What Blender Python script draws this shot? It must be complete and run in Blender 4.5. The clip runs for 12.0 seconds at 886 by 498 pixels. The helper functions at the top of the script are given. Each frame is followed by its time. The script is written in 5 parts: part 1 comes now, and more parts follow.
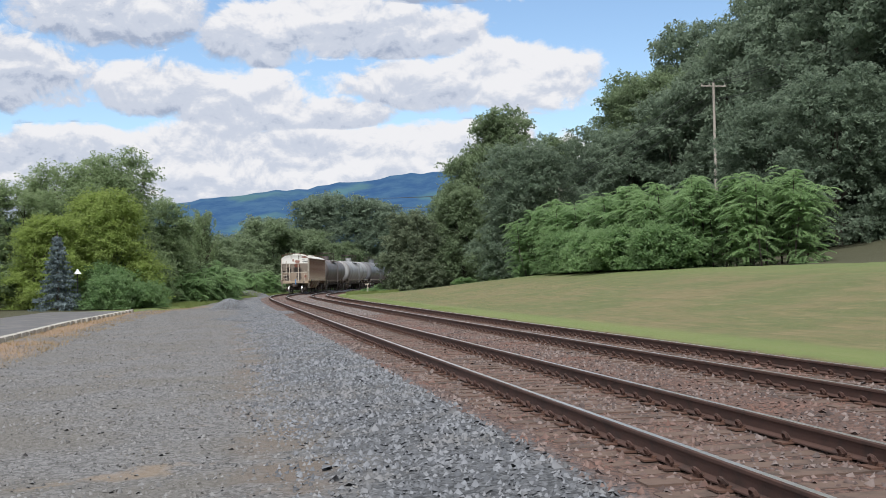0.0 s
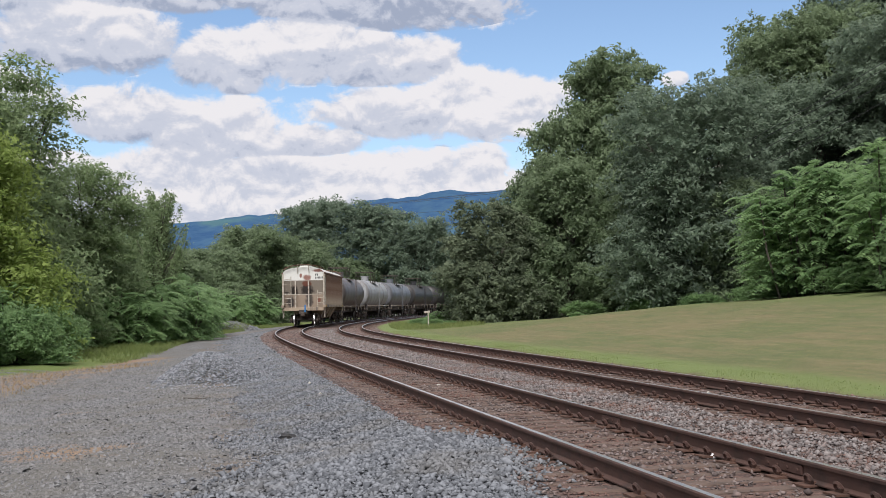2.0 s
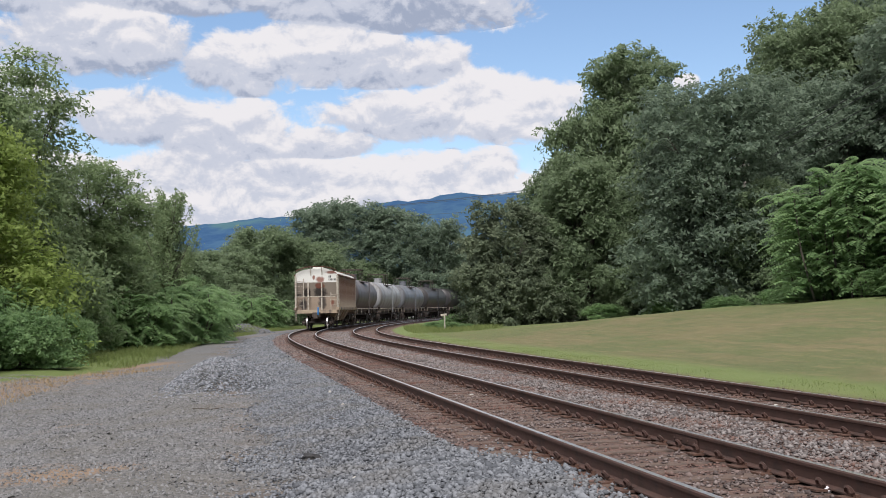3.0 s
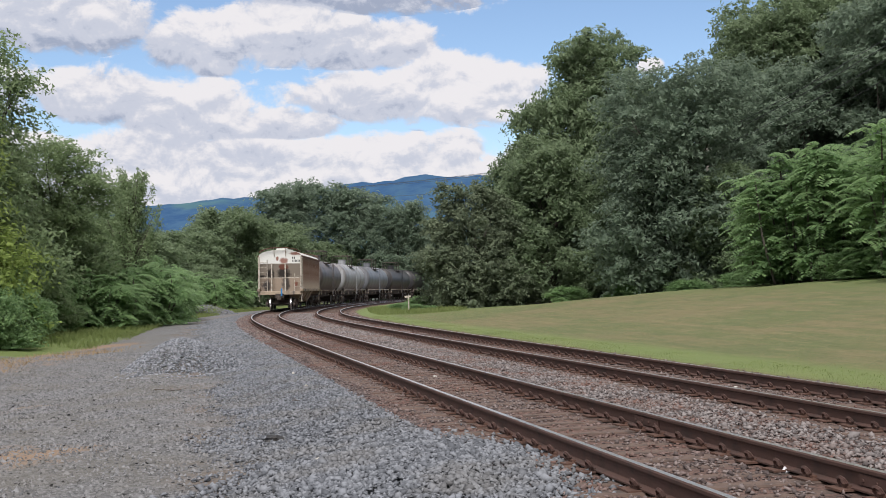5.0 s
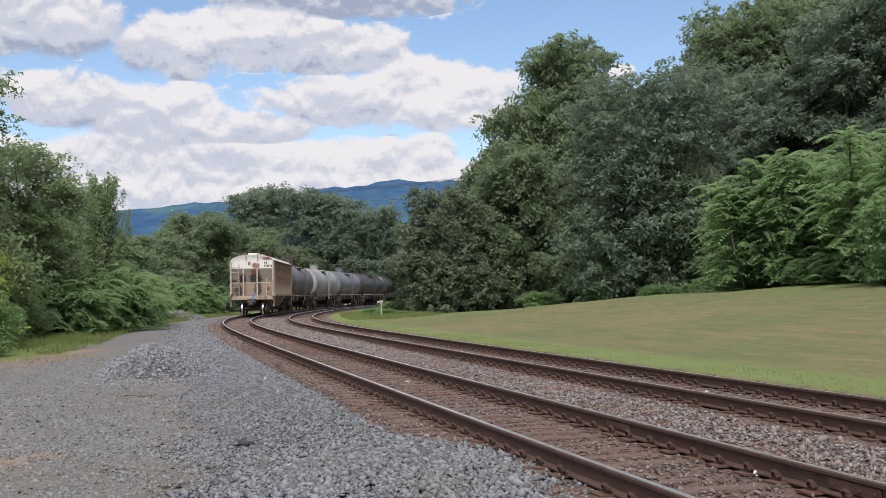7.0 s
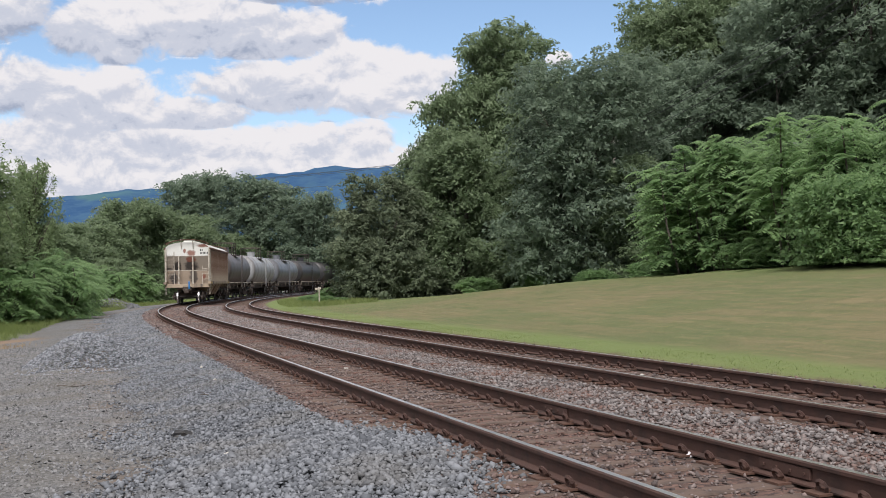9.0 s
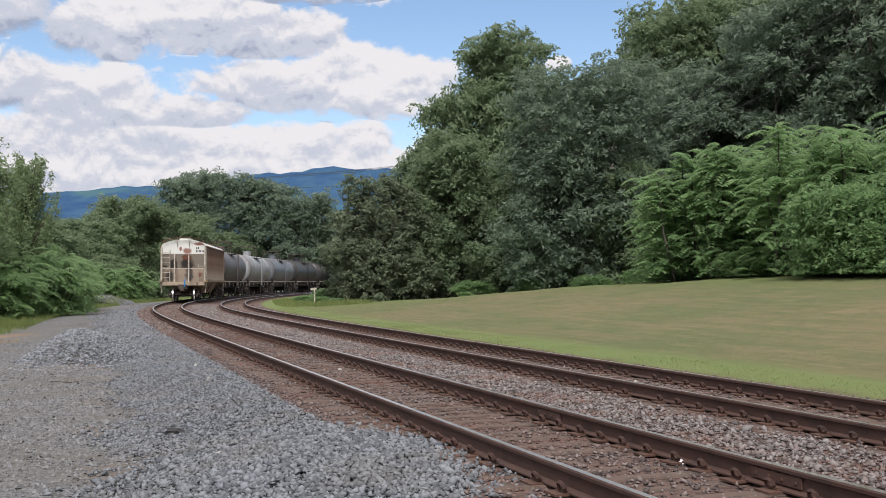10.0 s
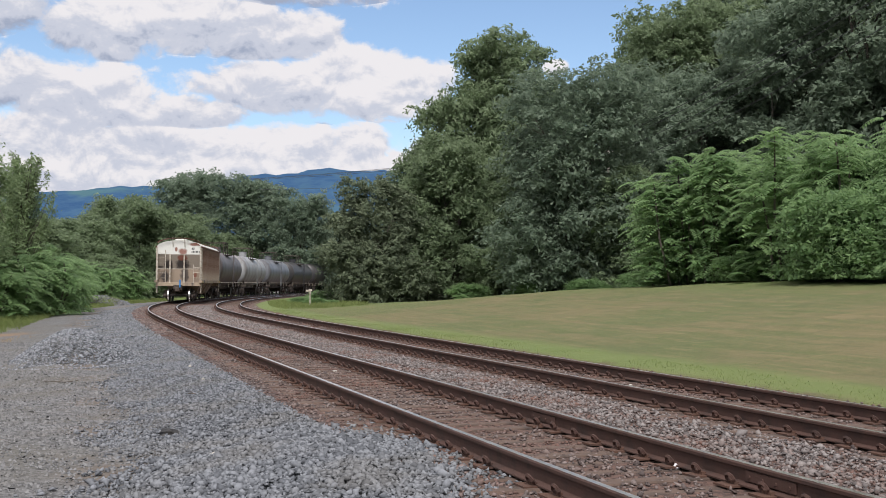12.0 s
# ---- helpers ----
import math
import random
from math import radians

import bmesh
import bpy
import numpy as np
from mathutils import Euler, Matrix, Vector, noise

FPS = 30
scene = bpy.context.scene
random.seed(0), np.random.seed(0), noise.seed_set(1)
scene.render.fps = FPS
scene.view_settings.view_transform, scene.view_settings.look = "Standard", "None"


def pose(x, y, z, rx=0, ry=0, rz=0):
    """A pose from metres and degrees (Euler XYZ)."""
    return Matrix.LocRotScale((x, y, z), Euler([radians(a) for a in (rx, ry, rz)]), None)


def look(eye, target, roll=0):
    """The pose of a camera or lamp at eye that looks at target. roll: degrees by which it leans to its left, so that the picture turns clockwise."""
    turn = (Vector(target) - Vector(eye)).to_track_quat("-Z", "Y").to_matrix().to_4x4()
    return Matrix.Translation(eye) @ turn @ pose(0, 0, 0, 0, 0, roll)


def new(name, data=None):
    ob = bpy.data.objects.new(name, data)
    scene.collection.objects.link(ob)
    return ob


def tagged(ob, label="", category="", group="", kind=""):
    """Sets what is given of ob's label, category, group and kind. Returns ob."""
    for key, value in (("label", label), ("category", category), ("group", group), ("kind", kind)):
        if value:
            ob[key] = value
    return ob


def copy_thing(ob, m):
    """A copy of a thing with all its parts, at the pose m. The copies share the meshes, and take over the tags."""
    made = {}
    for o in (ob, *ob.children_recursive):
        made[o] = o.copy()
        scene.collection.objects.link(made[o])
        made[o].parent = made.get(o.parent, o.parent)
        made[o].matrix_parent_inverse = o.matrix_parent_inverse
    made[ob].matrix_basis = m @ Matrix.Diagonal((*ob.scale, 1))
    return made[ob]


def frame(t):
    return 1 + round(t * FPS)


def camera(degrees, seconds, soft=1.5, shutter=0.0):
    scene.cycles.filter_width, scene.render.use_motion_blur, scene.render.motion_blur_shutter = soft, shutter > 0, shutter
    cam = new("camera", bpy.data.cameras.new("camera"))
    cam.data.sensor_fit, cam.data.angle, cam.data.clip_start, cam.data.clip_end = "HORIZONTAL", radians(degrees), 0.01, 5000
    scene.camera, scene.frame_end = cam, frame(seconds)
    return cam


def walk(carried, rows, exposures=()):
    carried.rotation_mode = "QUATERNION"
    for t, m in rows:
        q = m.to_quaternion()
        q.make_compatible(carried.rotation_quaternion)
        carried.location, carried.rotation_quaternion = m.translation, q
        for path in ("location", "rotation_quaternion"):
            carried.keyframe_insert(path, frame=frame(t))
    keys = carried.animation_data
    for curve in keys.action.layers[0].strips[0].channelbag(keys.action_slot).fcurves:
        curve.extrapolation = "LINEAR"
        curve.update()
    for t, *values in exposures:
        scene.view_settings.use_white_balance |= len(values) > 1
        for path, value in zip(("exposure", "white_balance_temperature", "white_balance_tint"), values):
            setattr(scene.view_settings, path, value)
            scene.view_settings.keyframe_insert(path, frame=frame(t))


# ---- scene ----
cam = camera(45.0, 12.0, soft=0.6)
walk(cam, [
    (0, pose(15.11, -42.387, 1.368, 91.577, 1.111, 8.077)),
    (0.25, pose(12.088, -33.91, 1.368, 91.709, 1.042, 7.842)),
    (0.5, pose(9.234, -25.903, 1.368, 91.841, 0.973, 7.608)),
    (0.75, pose(6.548, -18.368, 1.368, 91.938, 0.893, 6.989)),
    (1, pose(4.029, -11.303, 1.368, 92.036, 0.813, 6.371)),
    (1.5, pose(1.511, -4.239, 1.368, 92.424, 0.76, 6.034)),
    (2, pose(0.604, -1.695, 1.368, 92.992, 1.105, 6.591)),
    (2.5, pose(0, 0, 1.368, 93.098, 1.039, 6.865)),
    (3, pose(0, 0, 1.368, 93.153, 1.007, 7.147)),
    (5, pose(0, 0, 1.368, 92.154, 0.762, 5.223)),
    (5.5, pose(0, 0, 1.368, 92.873, 0.81, 4.972)),
    (6, pose(0, 0, 1.368, 92.562, 1.327, 6.021)),
    (6.5, pose(0, 0, 1.368, 92.495, 1.161, 6.1)),
    (7, pose(0, 0, 1.368, 92.403, 0.774, 3.759)),
    (9, pose(0, 0, 1.368, 91.613, 1.154, 0.449)),
    (9.5, pose(0, 0, 1.368, 91.889, 0.941, 0.237)),
    (10, pose(0, 0, 1.368, 91.764, 0.057, 0.224)),
    (10.5, pose(0, 0, 1.368, 91.646, -0.32, 0.09)),
    (11, pose(0, 0, 1.368, 91.63, -0.252, 0.22)),
    (11.5, pose(0, 0, 1.368, 91.758, -0.427, 0.111)),
    (12, pose(0, 0, 1.368, 91.893, -0.355, -0.012)),
], exposures=[(0.0, 0.42, 6300, 9), (0.5, 0.36, 6320, 10), (1.0, 0.34, 6350, 11), (2.0, 0.36, 6380, 12), (12.0, 0.36, 6420, 12)])

# ---- world and light ----
SUN_EL, SUN_AZ = 50.0, 180.0        # degrees; azimuth clockwise from +y


def nd(tree, kind, **inputs):
    n = tree.nodes.new(kind)
    for k, v in inputs.items():
        if k in n.inputs:
            n.inputs[k].default_value = v
    return n


def math_node(tree, op, a, b=None, clamp=False):
    n = tree.nodes.new("ShaderNodeMath")
    n.operation, n.use_clamp = op, clamp
    for i, v in enumerate((a, b)):
        if v is None:
            continue
        if isinstance(v, (int, float)):
            n.inputs[i].default_value = v
        else:
            tree.links.new(v, n.inputs[i])
    return n.outputs[0]


def mix_col(tree, fac, a, b):
    n = tree.nodes.new("ShaderNodeMix")
    n.data_type = "RGBA"
    for sock, v in ((n.inputs[0], fac), (n.inputs[6], a), (n.inputs[7], b)):
        if isinstance(v, (int, float)):
            sock.default_value = v
        elif isinstance(v, tuple):
            sock.default_value = (*v, 1)
        else:
            tree.links.new(v, sock)
    return n.outputs[2]


def ramp(tree, fac, lo, hi):
    n = tree.nodes.new("ShaderNodeMapRange")
    n.interpolation_type = "SMOOTHSTEP"
    n.inputs[1].default_value, n.inputs[2].default_value = lo, hi
    tree.links.new(fac, n.inputs[0])
    return n.outputs[0]


def make_world():
    w = bpy.data.worlds.new("sky")
    scene.world = w
    w.use_nodes = True
    t = w.node_tree
    t.nodes.clear()
    sky = t.nodes.new("ShaderNodeTexSky")
    sky.sky_type, sky.sun_disc = "NISHITA", False
    sky.sun_elevation, sky.sun_rotation = radians(SUN_EL), radians(SUN_AZ)
    sky.air_density, sky.dust_density, sky.ozone_density = 1.0, 0.25, 2.0
    skyc = t.nodes.new("ShaderNodeVectorMath")
    skyc.operation = "SCALE"
    skyc.inputs[3].default_value = 0.112
    t.links.new(sky.outputs[0], skyc.inputs[0])
    co = t.nodes.new("ShaderNodeTexCoord")
    sep = t.nodes.new("ShaderNodeSeparateXYZ")
    t.links.new(co.outputs["Generated"], sep.inputs[0])
    x, y, z = sep.outputs
    az = math_node(t, "ARCTAN2", x, y)
    el = math_node(t, "ARCSINE", z)

    deg = 180 / math.pi
    azd, eld = math_node(t, "MULTIPLY", az, deg), math_node(t, "MULTIPLY", el, deg)

    def billow(lift, scale, detail, seed):
        comb = t.nodes.new("ShaderNodeCombineXYZ")
        t.links.new(math_node(t, "MULTIPLY", azd, 1.0), comb.inputs[0])
        t.links.new(math_node(t, "MULTIPLY", math_node(t, "ADD", eld, lift), 1.35), comb.inputs[1])
        comb.inputs[2].default_value = seed
        n1 = nd(t, "ShaderNodeTexNoise", Scale=scale, Detail=detail, Roughness=0.6, Distortion=0.25)
        t.links.new(comb.outputs[0], n1.inputs["Vector"])
        return math_node(t, "SUBTRACT", n1.outputs[0], 0.5)

    heap = billow(0.0, 0.42, 10.0, 2.3)
    lifted = billow(0.45, 0.42, 10.0, 2.3)
    total, weight, lit = None, None, None
    for a0, e0, ra, re, tone in CLOUDS:
        da = math_node(t, "MULTIPLY", math_node(t, "SUBTRACT", azd, a0), 1 / ra)
        de = math_node(t, "MULTIPLY", math_node(t, "SUBTRACT", eld, e0), 1 / re)
        # flat feet: below the middle the heap ends sooner
        foot = math_node(t, "MULTIPLY", math_node(t, "MINIMUM", de, 0.0), 1.25)
        up = math_node(t, "MAXIMUM", de, 0.0)
        q = math_node(t, "ADD", math_node(t, "MULTIPLY", foot, foot), math_node(t, "MULTIPLY", up, up))
        q = math_node(t, "SUBTRACT", 1.0, math_node(t, "ADD", math_node(t, "MULTIPLY", da, da), q))
        w = math_node(t, "POWER", math_node(t, "MAXIMUM", math_node(t, "ADD", q, 1.2), 0.001), 4.0)
        wl = math_node(t, "MULTIPLY", w, math_node(t, "ADD", de, tone))
        total = q if total is None else math_node(t, "MAXIMUM", total, q)
        weight = w if weight is None else math_node(t, "ADD", weight, w)
        lit = wl if lit is None else math_node(t, "ADD", lit, wl)
    heaps = math_node(t, "ADD", math_node(t, "MAXIMUM", total, -2.5), math_node(t, "MULTIPLY", heap, 5.0))
    wide = math_node(t, "ADD", math_node(t, "MULTIPLY", billow(0.0, 0.075, 9.0, 7.1), 7.0), 0.55)
    away = math_node(t, "MAXIMUM", ramp(t, math_node(t, "ABSOLUTE", math_node(t, "ADD", azd, 10.0)), 24.0, 36.0), ramp(t, eld, 17.5, 21.0))
    blend = t.nodes.new("ShaderNodeMix")
    t.links.new(away, blend.inputs[0])
    t.links.new(heaps, blend.inputs[2])
    t.links.new(wide, blend.inputs[3])
    mask = ramp(t, blend.outputs[0], -1.2, -0.25)
    # heads catch the light, feet and hollows are grey; small billows add relief
    relief = math_node(t, "MULTIPLY", math_node(t, "SUBTRACT", heap, lifted), 6.0)
    level = math_node(t, "ADD", math_node(t, "DIVIDE", lit, weight), relief)
    level = math_node(t, "ADD", level, math_node(t, "MULTIPLY", billow(0.0, 0.13, 5.0, 9.0), 3.6))
    grey = mix_col(t, ramp(t, level, -1.5, -0.35), (0.285, 0.325, 0.415), (0.46, 0.485, 0.55))
    col = mix_col(t, ramp(t, level, -0.25, 1.15), grey, (0.665, 0.65, 0.655))
    out = mix_col(t, mask, skyc.outputs[0], col)
    bg = t.nodes.new("ShaderNodeBackground")
    t.links.new(out, bg.inputs[0])
    bg.inputs[1].default_value = 1.0
    t.links.new(bg.outputs[0], t.nodes.new("ShaderNodeOutputWorld").inputs[0])


# cumulus heaps: bearing, height, half width and half height in degrees, lightness
CLOUDS = [(-25.2, 13.9, 3.6, 1.8, 0.1), (-17.6, 12.8, 2.4, 1.5, 0.1), (-13.7, 13.5, 3.6, 1.5, 0.1), (-9.4, 12.9, 3.6, 1.2, 0.2), (-9.7, 15.9, 6.0, 1.3, -0.75),
          (-21.5, 16.2, 5.0, 0.9, -0.7), (-28.1, 15.6, 2.4, 0.8, -0.4), (-8.3, 10.2, 3.9, 1.2, 0.3), (-3.3, 10.3, 3.1, 1.5, 0.45), (-5.1, 11.5, 1.8, 1.1, 0.4),
          (-23.1, 9.9, 2.4, 1.3, 0.1), (-18.0, 9.2, 3.6, 1.5, 0.3), (-13.8, 8.8, 2.7, 0.8, 0.1), (-20.9, 6.9, 3.3, 1.3, 0.0), (-15.6, 7.1, 4.5, 0.85, 0.2),
          (-9.0, 7.1, 4.5, 1.0, 0.3), (-4.6, 7.4, 1.5, 0.9, 0.4), (6.0, 11.5, 0.55, 0.32, 0.8), (-26.5, 6.5, 4.8, 1.2, 0.0),
          (-17.1, 5.2, 6.0, 0.8, -0.1), (-31.0, 10.5, 4.0, 1.6, 0.0), (-7.0, 5.6, 6.0, 0.8, 0.1), (-14.0, 5.0, 17.0, 2.2, 0.1)]
make_world()
sun = new("sun", bpy.data.lights.new("sun", "SUN"))
sun.data.energy, sun.data.angle, sun.data.color = 3.2, radians(24), (1.0, 0.97, 0.94)
_sd = Vector((math.sin(radians(SUN_AZ)) * math.cos(radians(SUN_EL)), math.cos(radians(SUN_AZ)) * math.cos(radians(SUN_EL)), math.sin(radians(SUN_EL))))
sun.matrix_basis = look(_sd * 50, (0, 0, 0))


# ---- materials ----
def material(name):
    m = bpy.data.materials.new(name)
    m.use_nodes = True
    t = m.node_tree
    return m, t, t.nodes["Principled BSDF"]


def noise_tex(t, scale, detail=4.0, rough=0.55, vec=None):
    n = nd(t, "ShaderNodeTexNoise", Scale=scale, Detail=detail, Roughness=rough)
    if vec is None:
        co = t.nodes.new("ShaderNodeTexCoord")
        vec = co.outputs["Object"]
    t.links.new(vec, n.inputs["Vector"])
    return n.outputs[0]


def bump(t, b, height, strength, dist):
    n = nd(t, "ShaderNodeBump", Strength=strength, Distance=dist)
    t.links.new(height, n.inputs["Height"])
    t.links.new(n.outputs[0], b.inputs["Normal"])


def weathered(name, base, stain, rough=0.7, metal=0.0, scale=3.0, lo=0.45, hi=0.7, fine=0.35, streak=False):
    """Paint or metal with stains at two scales; streaks run downwards."""
    m, t, b = material(name)
    co = t.nodes.new("ShaderNodeTexCoord").outputs["Object"]
    vec = co
    if streak:
        mp = t.nodes.new("ShaderNodeMapping")
        mp.inputs["Scale"].default_value = (1, 1, 0.09)
        t.links.new(co, mp.inputs[0])
        vec = mp.outputs[0]
    big = ramp(t, noise_tex(t, scale, 6, 0.62, vec), lo, hi)
    small = noise_tex(t, scale * 14, 4, 0.6, vec)
    f = math_node(t, "MULTIPLY", big, math_node(t, "ADD", math_node(t, "MULTIPLY", small, 1.2), 0.25), clamp=True)
    c = mix_col(t, f, base, stain)
    g = math_node(t, "MULTIPLY", noise_tex(t, scale * 5, 3), fine)
    c = mix_col(t, g, c, tuple(v * 0.45 for v in base))
    t.links.new(c, b.inputs["Base Color"])
    b.inputs["Roughness"].default_value, b.inputs["Metallic"].default_value = rough, metal
    bump(t, b, small, 0.25, 0.01)
    return m


def foliage(name, dark, light, rough=0.5, thin=0.58):
    m, t, b = material(name)
    info = t.nodes.new("ShaderNodeObjectInfo").outputs["Random"]
    geo = t.nodes.new("ShaderNodeNewGeometry").outputs["Random Per Island"]
    co = t.nodes.new("ShaderNodeTexCoord").outputs["Object"]
    patch = noise_tex(t, 0.55, 3, 0.6, co)
    f = math_node(t, "ADD", math_node(t, "MULTIPLY", geo, 0.75), math_node(t, "MULTIPLY", info, 0.2))
    f = math_node(t, "ADD", f, math_node(t, "SUBTRACT", math_node(t, "MULTIPLY", patch, 1.1), 0.5), clamp=True)
    c = mix_col(t, f, dark, light)
    t.links.new(c, b.inputs["Base Color"])
    b.inputs["Roughness"].default_value = rough
    b.inputs["Specular IOR Level"].default_value = 0.18
    tr = t.nodes.new("ShaderNodeBsdfTranslucent")
    t.links.new(mix_col(t, 0.5, c, light), tr.inputs[0])
    mx = t.nodes.new("ShaderNodeMixShader")
    mx.inputs[0].default_value = thin
    t.links.new(b.outputs[0], mx.inputs[1])
    t.links.new(tr.outputs[0], mx.inputs[2])
    t.links.new(mx.outputs[0], t.nodes["Material Output"].inputs[0])
    return m


def stone_mat(name, dark, light, warm, warm_amount):
    m, t, b = material(name)
    geo = t.nodes.new("ShaderNodeNewGeometry").outputs["Random Per Island"]
    co = t.nodes.new("ShaderNodeTexCoord").outputs["Object"]
    c = mix_col(t, ramp(t, geo, 0.0, 1.0), dark, light)
    w = math_node(t, "MULTIPLY", ramp(t, noise_tex(t, 0.8, 4, 0.6, co), 0.45, 0.65), warm_amount)
    c = mix_col(t, w, c, warm)
    c = mix_col(t, math_node(t, "MULTIPLY", noise_tex(t, 60, 3, 0.6, co), 0.35), c, dark)
    t.links.new(c, b.inputs["Base Color"])
    b.inputs["Roughness"].default_value = 0.9
    return m


M_LEAF = foliage("leaf_green", (0.090, 0.132, 0.074), (0.270, 0.345, 0.200))
M_LEAF_DARK = foliage("leaf_dark_green", (0.088, 0.130, 0.092), (0.265, 0.335, 0.240))
M_LEAF_YEL = foliage("leaf_yellow_green", (0.150, 0.215, 0.055), (0.360, 0.450, 0.140))
M_SUMAC = foliage("sumac_leaf", (0.105, 0.188, 0.085), (0.280, 0.410, 0.185))
M_CEDAR = foliage("cedar_needles", (0.085, 0.112, 0.072), (0.205, 0.245, 0.155), thin=0.45, rough=0.8)
M_SPRUCE = foliage("spruce_needles", (0.080, 0.112, 0.120), (0.210, 0.265, 0.280), thin=0.3)
M_GRASS = foliage("grass_blade", (0.150, 0.195, 0.065), (0.290, 0.340, 0.135))
M_STRAW = foliage("dry_grass_blade", (0.21, 0.145, 0.075), (0.40, 0.30, 0.17), thin=0.25)
M_LEAF_LIGHT = foliage("leaf_light_green", (0.120, 0.178, 0.092), (0.320, 0.405, 0.215))
M_BARK = weathered("bark", (0.10, 0.085, 0.07), (0.045, 0.04, 0.035), 0.95, scale=2.0)
M_BALLAST = stone_mat("ballast_grey", (0.080, 0.086, 0.097), (0.225, 0.237, 0.258), (0.17, 0.15, 0.12), 0.3)
M_LOT_STONE = stone_mat("lot_stone", (0.082, 0.082, 0.083), (0.240, 0.240, 0.243), (0.150, 0.135, 0.110), 0.5)
M_PILE = stone_mat("pile_stone", (0.105, 0.112, 0.124), (0.310, 0.325, 0.350), (0.19, 0.17, 0.14), 0.12)
M_BALLAST_RUST = stone_mat("ballast_rusty", (0.060, 0.045, 0.042), (0.225, 0.182, 0.168), (0.165, 0.082, 0.060), 0.8)
M_BALLAST_MID = stone_mat("ballast_dusty", (0.085, 0.074, 0.072), (0.270, 0.244, 0.235), (0.175, 0.120, 0.100), 0.5)
M_RAIL = weathered("rail_rust", (0.088, 0.047, 0.037), (0.045, 0.030, 0.026), 0.75, 0.2, scale=4.0)
M_RAILTOP = weathered("rail_worn_top", (0.66, 0.64, 0.62), (0.25, 0.20, 0.17), 0.30, 0.9, scale=1.0, lo=0.55, hi=0.8)
M_TIE = weathered("tie_wood", (0.120, 0.080, 0.062), (0.035, 0.026, 0.022), 0.95, scale=2.5)
M_PLATE = weathered("tie_plate_rust", (0.115, 0.060, 0.042), (0.045, 0.030, 0.026), 0.85, 0.2, scale=6.0)
M_WHEEL = weathered("wheel_steel", (0.05, 0.042, 0.038), (0.02, 0.018, 0.017), 0.7, 0.4, scale=5)
M_TREAD = weathered("wheel_tread", (0.55, 0.55, 0.55), (0.25, 0.22, 0.2), 0.3, 0.9, scale=5)
M_UNDER = weathered("underframe_grime", (0.075, 0.058, 0.048), (0.025, 0.022, 0.02), 0.85, 0.1, scale=2)
M_HOPPER = weathered("hopper_paint", (0.58, 0.50, 0.40), (0.16, 0.068, 0.04), 0.65, scale=1.5, lo=0.42, hi=0.58, fine=0.3, streak=True)
M_HOPPER_TOP = weathered("hopper_white", (0.68, 0.68, 0.63), (0.30, 0.13, 0.08), 0.6, scale=0.9, lo=0.58, hi=0.70)
M_HOPPER_END = weathered("hopper_end_tan", (0.36, 0.285, 0.205), (0.045, 0.042, 0.045), 0.75, scale=0.6, lo=0.5, hi=0.63, streak=True)
M_GALV = weathered("galvanised_bar", (0.50, 0.46, 0.39), (0.20, 0.13, 0.09), 0.6, 0.1, scale=5)
M_RUSTBAR = weathered("rusty_grating", (0.16, 0.075, 0.05), (0.05, 0.035, 0.03), 0.85, 0.2, scale=4)
M_TANK_BROWN = weathered("tank_dark_grey", (0.135, 0.12, 0.12), (0.06, 0.045, 0.042), 0.5, scale=0.8, streak=True)
M_TANK_LIGHT = weathered("tank_light_grey", (0.34, 0.35, 0.36), (0.12, 0.10, 0.09), 0.5, scale=0.8, streak=True)
M_TANK_BLUE = weathered("tank_blue_grey", (0.17, 0.18, 0.20), (0.06, 0.055, 0.055), 0.40, scale=0.8, streak=True)
M_TANK_BLACK = weathered("tank_black", (0.035, 0.036, 0.040), (0.05, 0.042, 0.038), 0.42, scale=0.8, streak=True)
M_BLUEFLAG = weathered("flag_blue", (0.02, 0.20, 0.52), (0.02, 0.12, 0.35), 0.5, scale=6)
M_YELLOW = weathered("label_yellow", (0.65, 0.42, 0.03), (0.3, 0.18, 0.03), 0.5, scale=6)
M_BLACK = weathered("paint_black", (0.02, 0.02, 0.022), (0.04, 0.035, 0.03), 0.6, scale=5)
M_POLE = weathered("pole_wood", (0.36, 0.33, 0.29), (0.17, 0.15, 0.13), 0.9, scale=1.5, streak=True)
M_WIRE = weathered("wire", (0.05, 0.05, 0.055), (0.03, 0.03, 0.03), 0.6, scale=3)
M_CONC = weathered("concrete", (0.42, 0.40, 0.36), (0.20, 0.18, 0.15), 0.9, scale=1.2)
M_WHITE = weathered("white_block", (0.82, 0.82, 0.84), (0.45, 0.46, 0.50), 0.8, scale=2.5)
M_ASPH = weathered("asphalt", (0.10, 0.10, 0.105), (0.16, 0.155, 0.15), 0.9, scale=0.8)


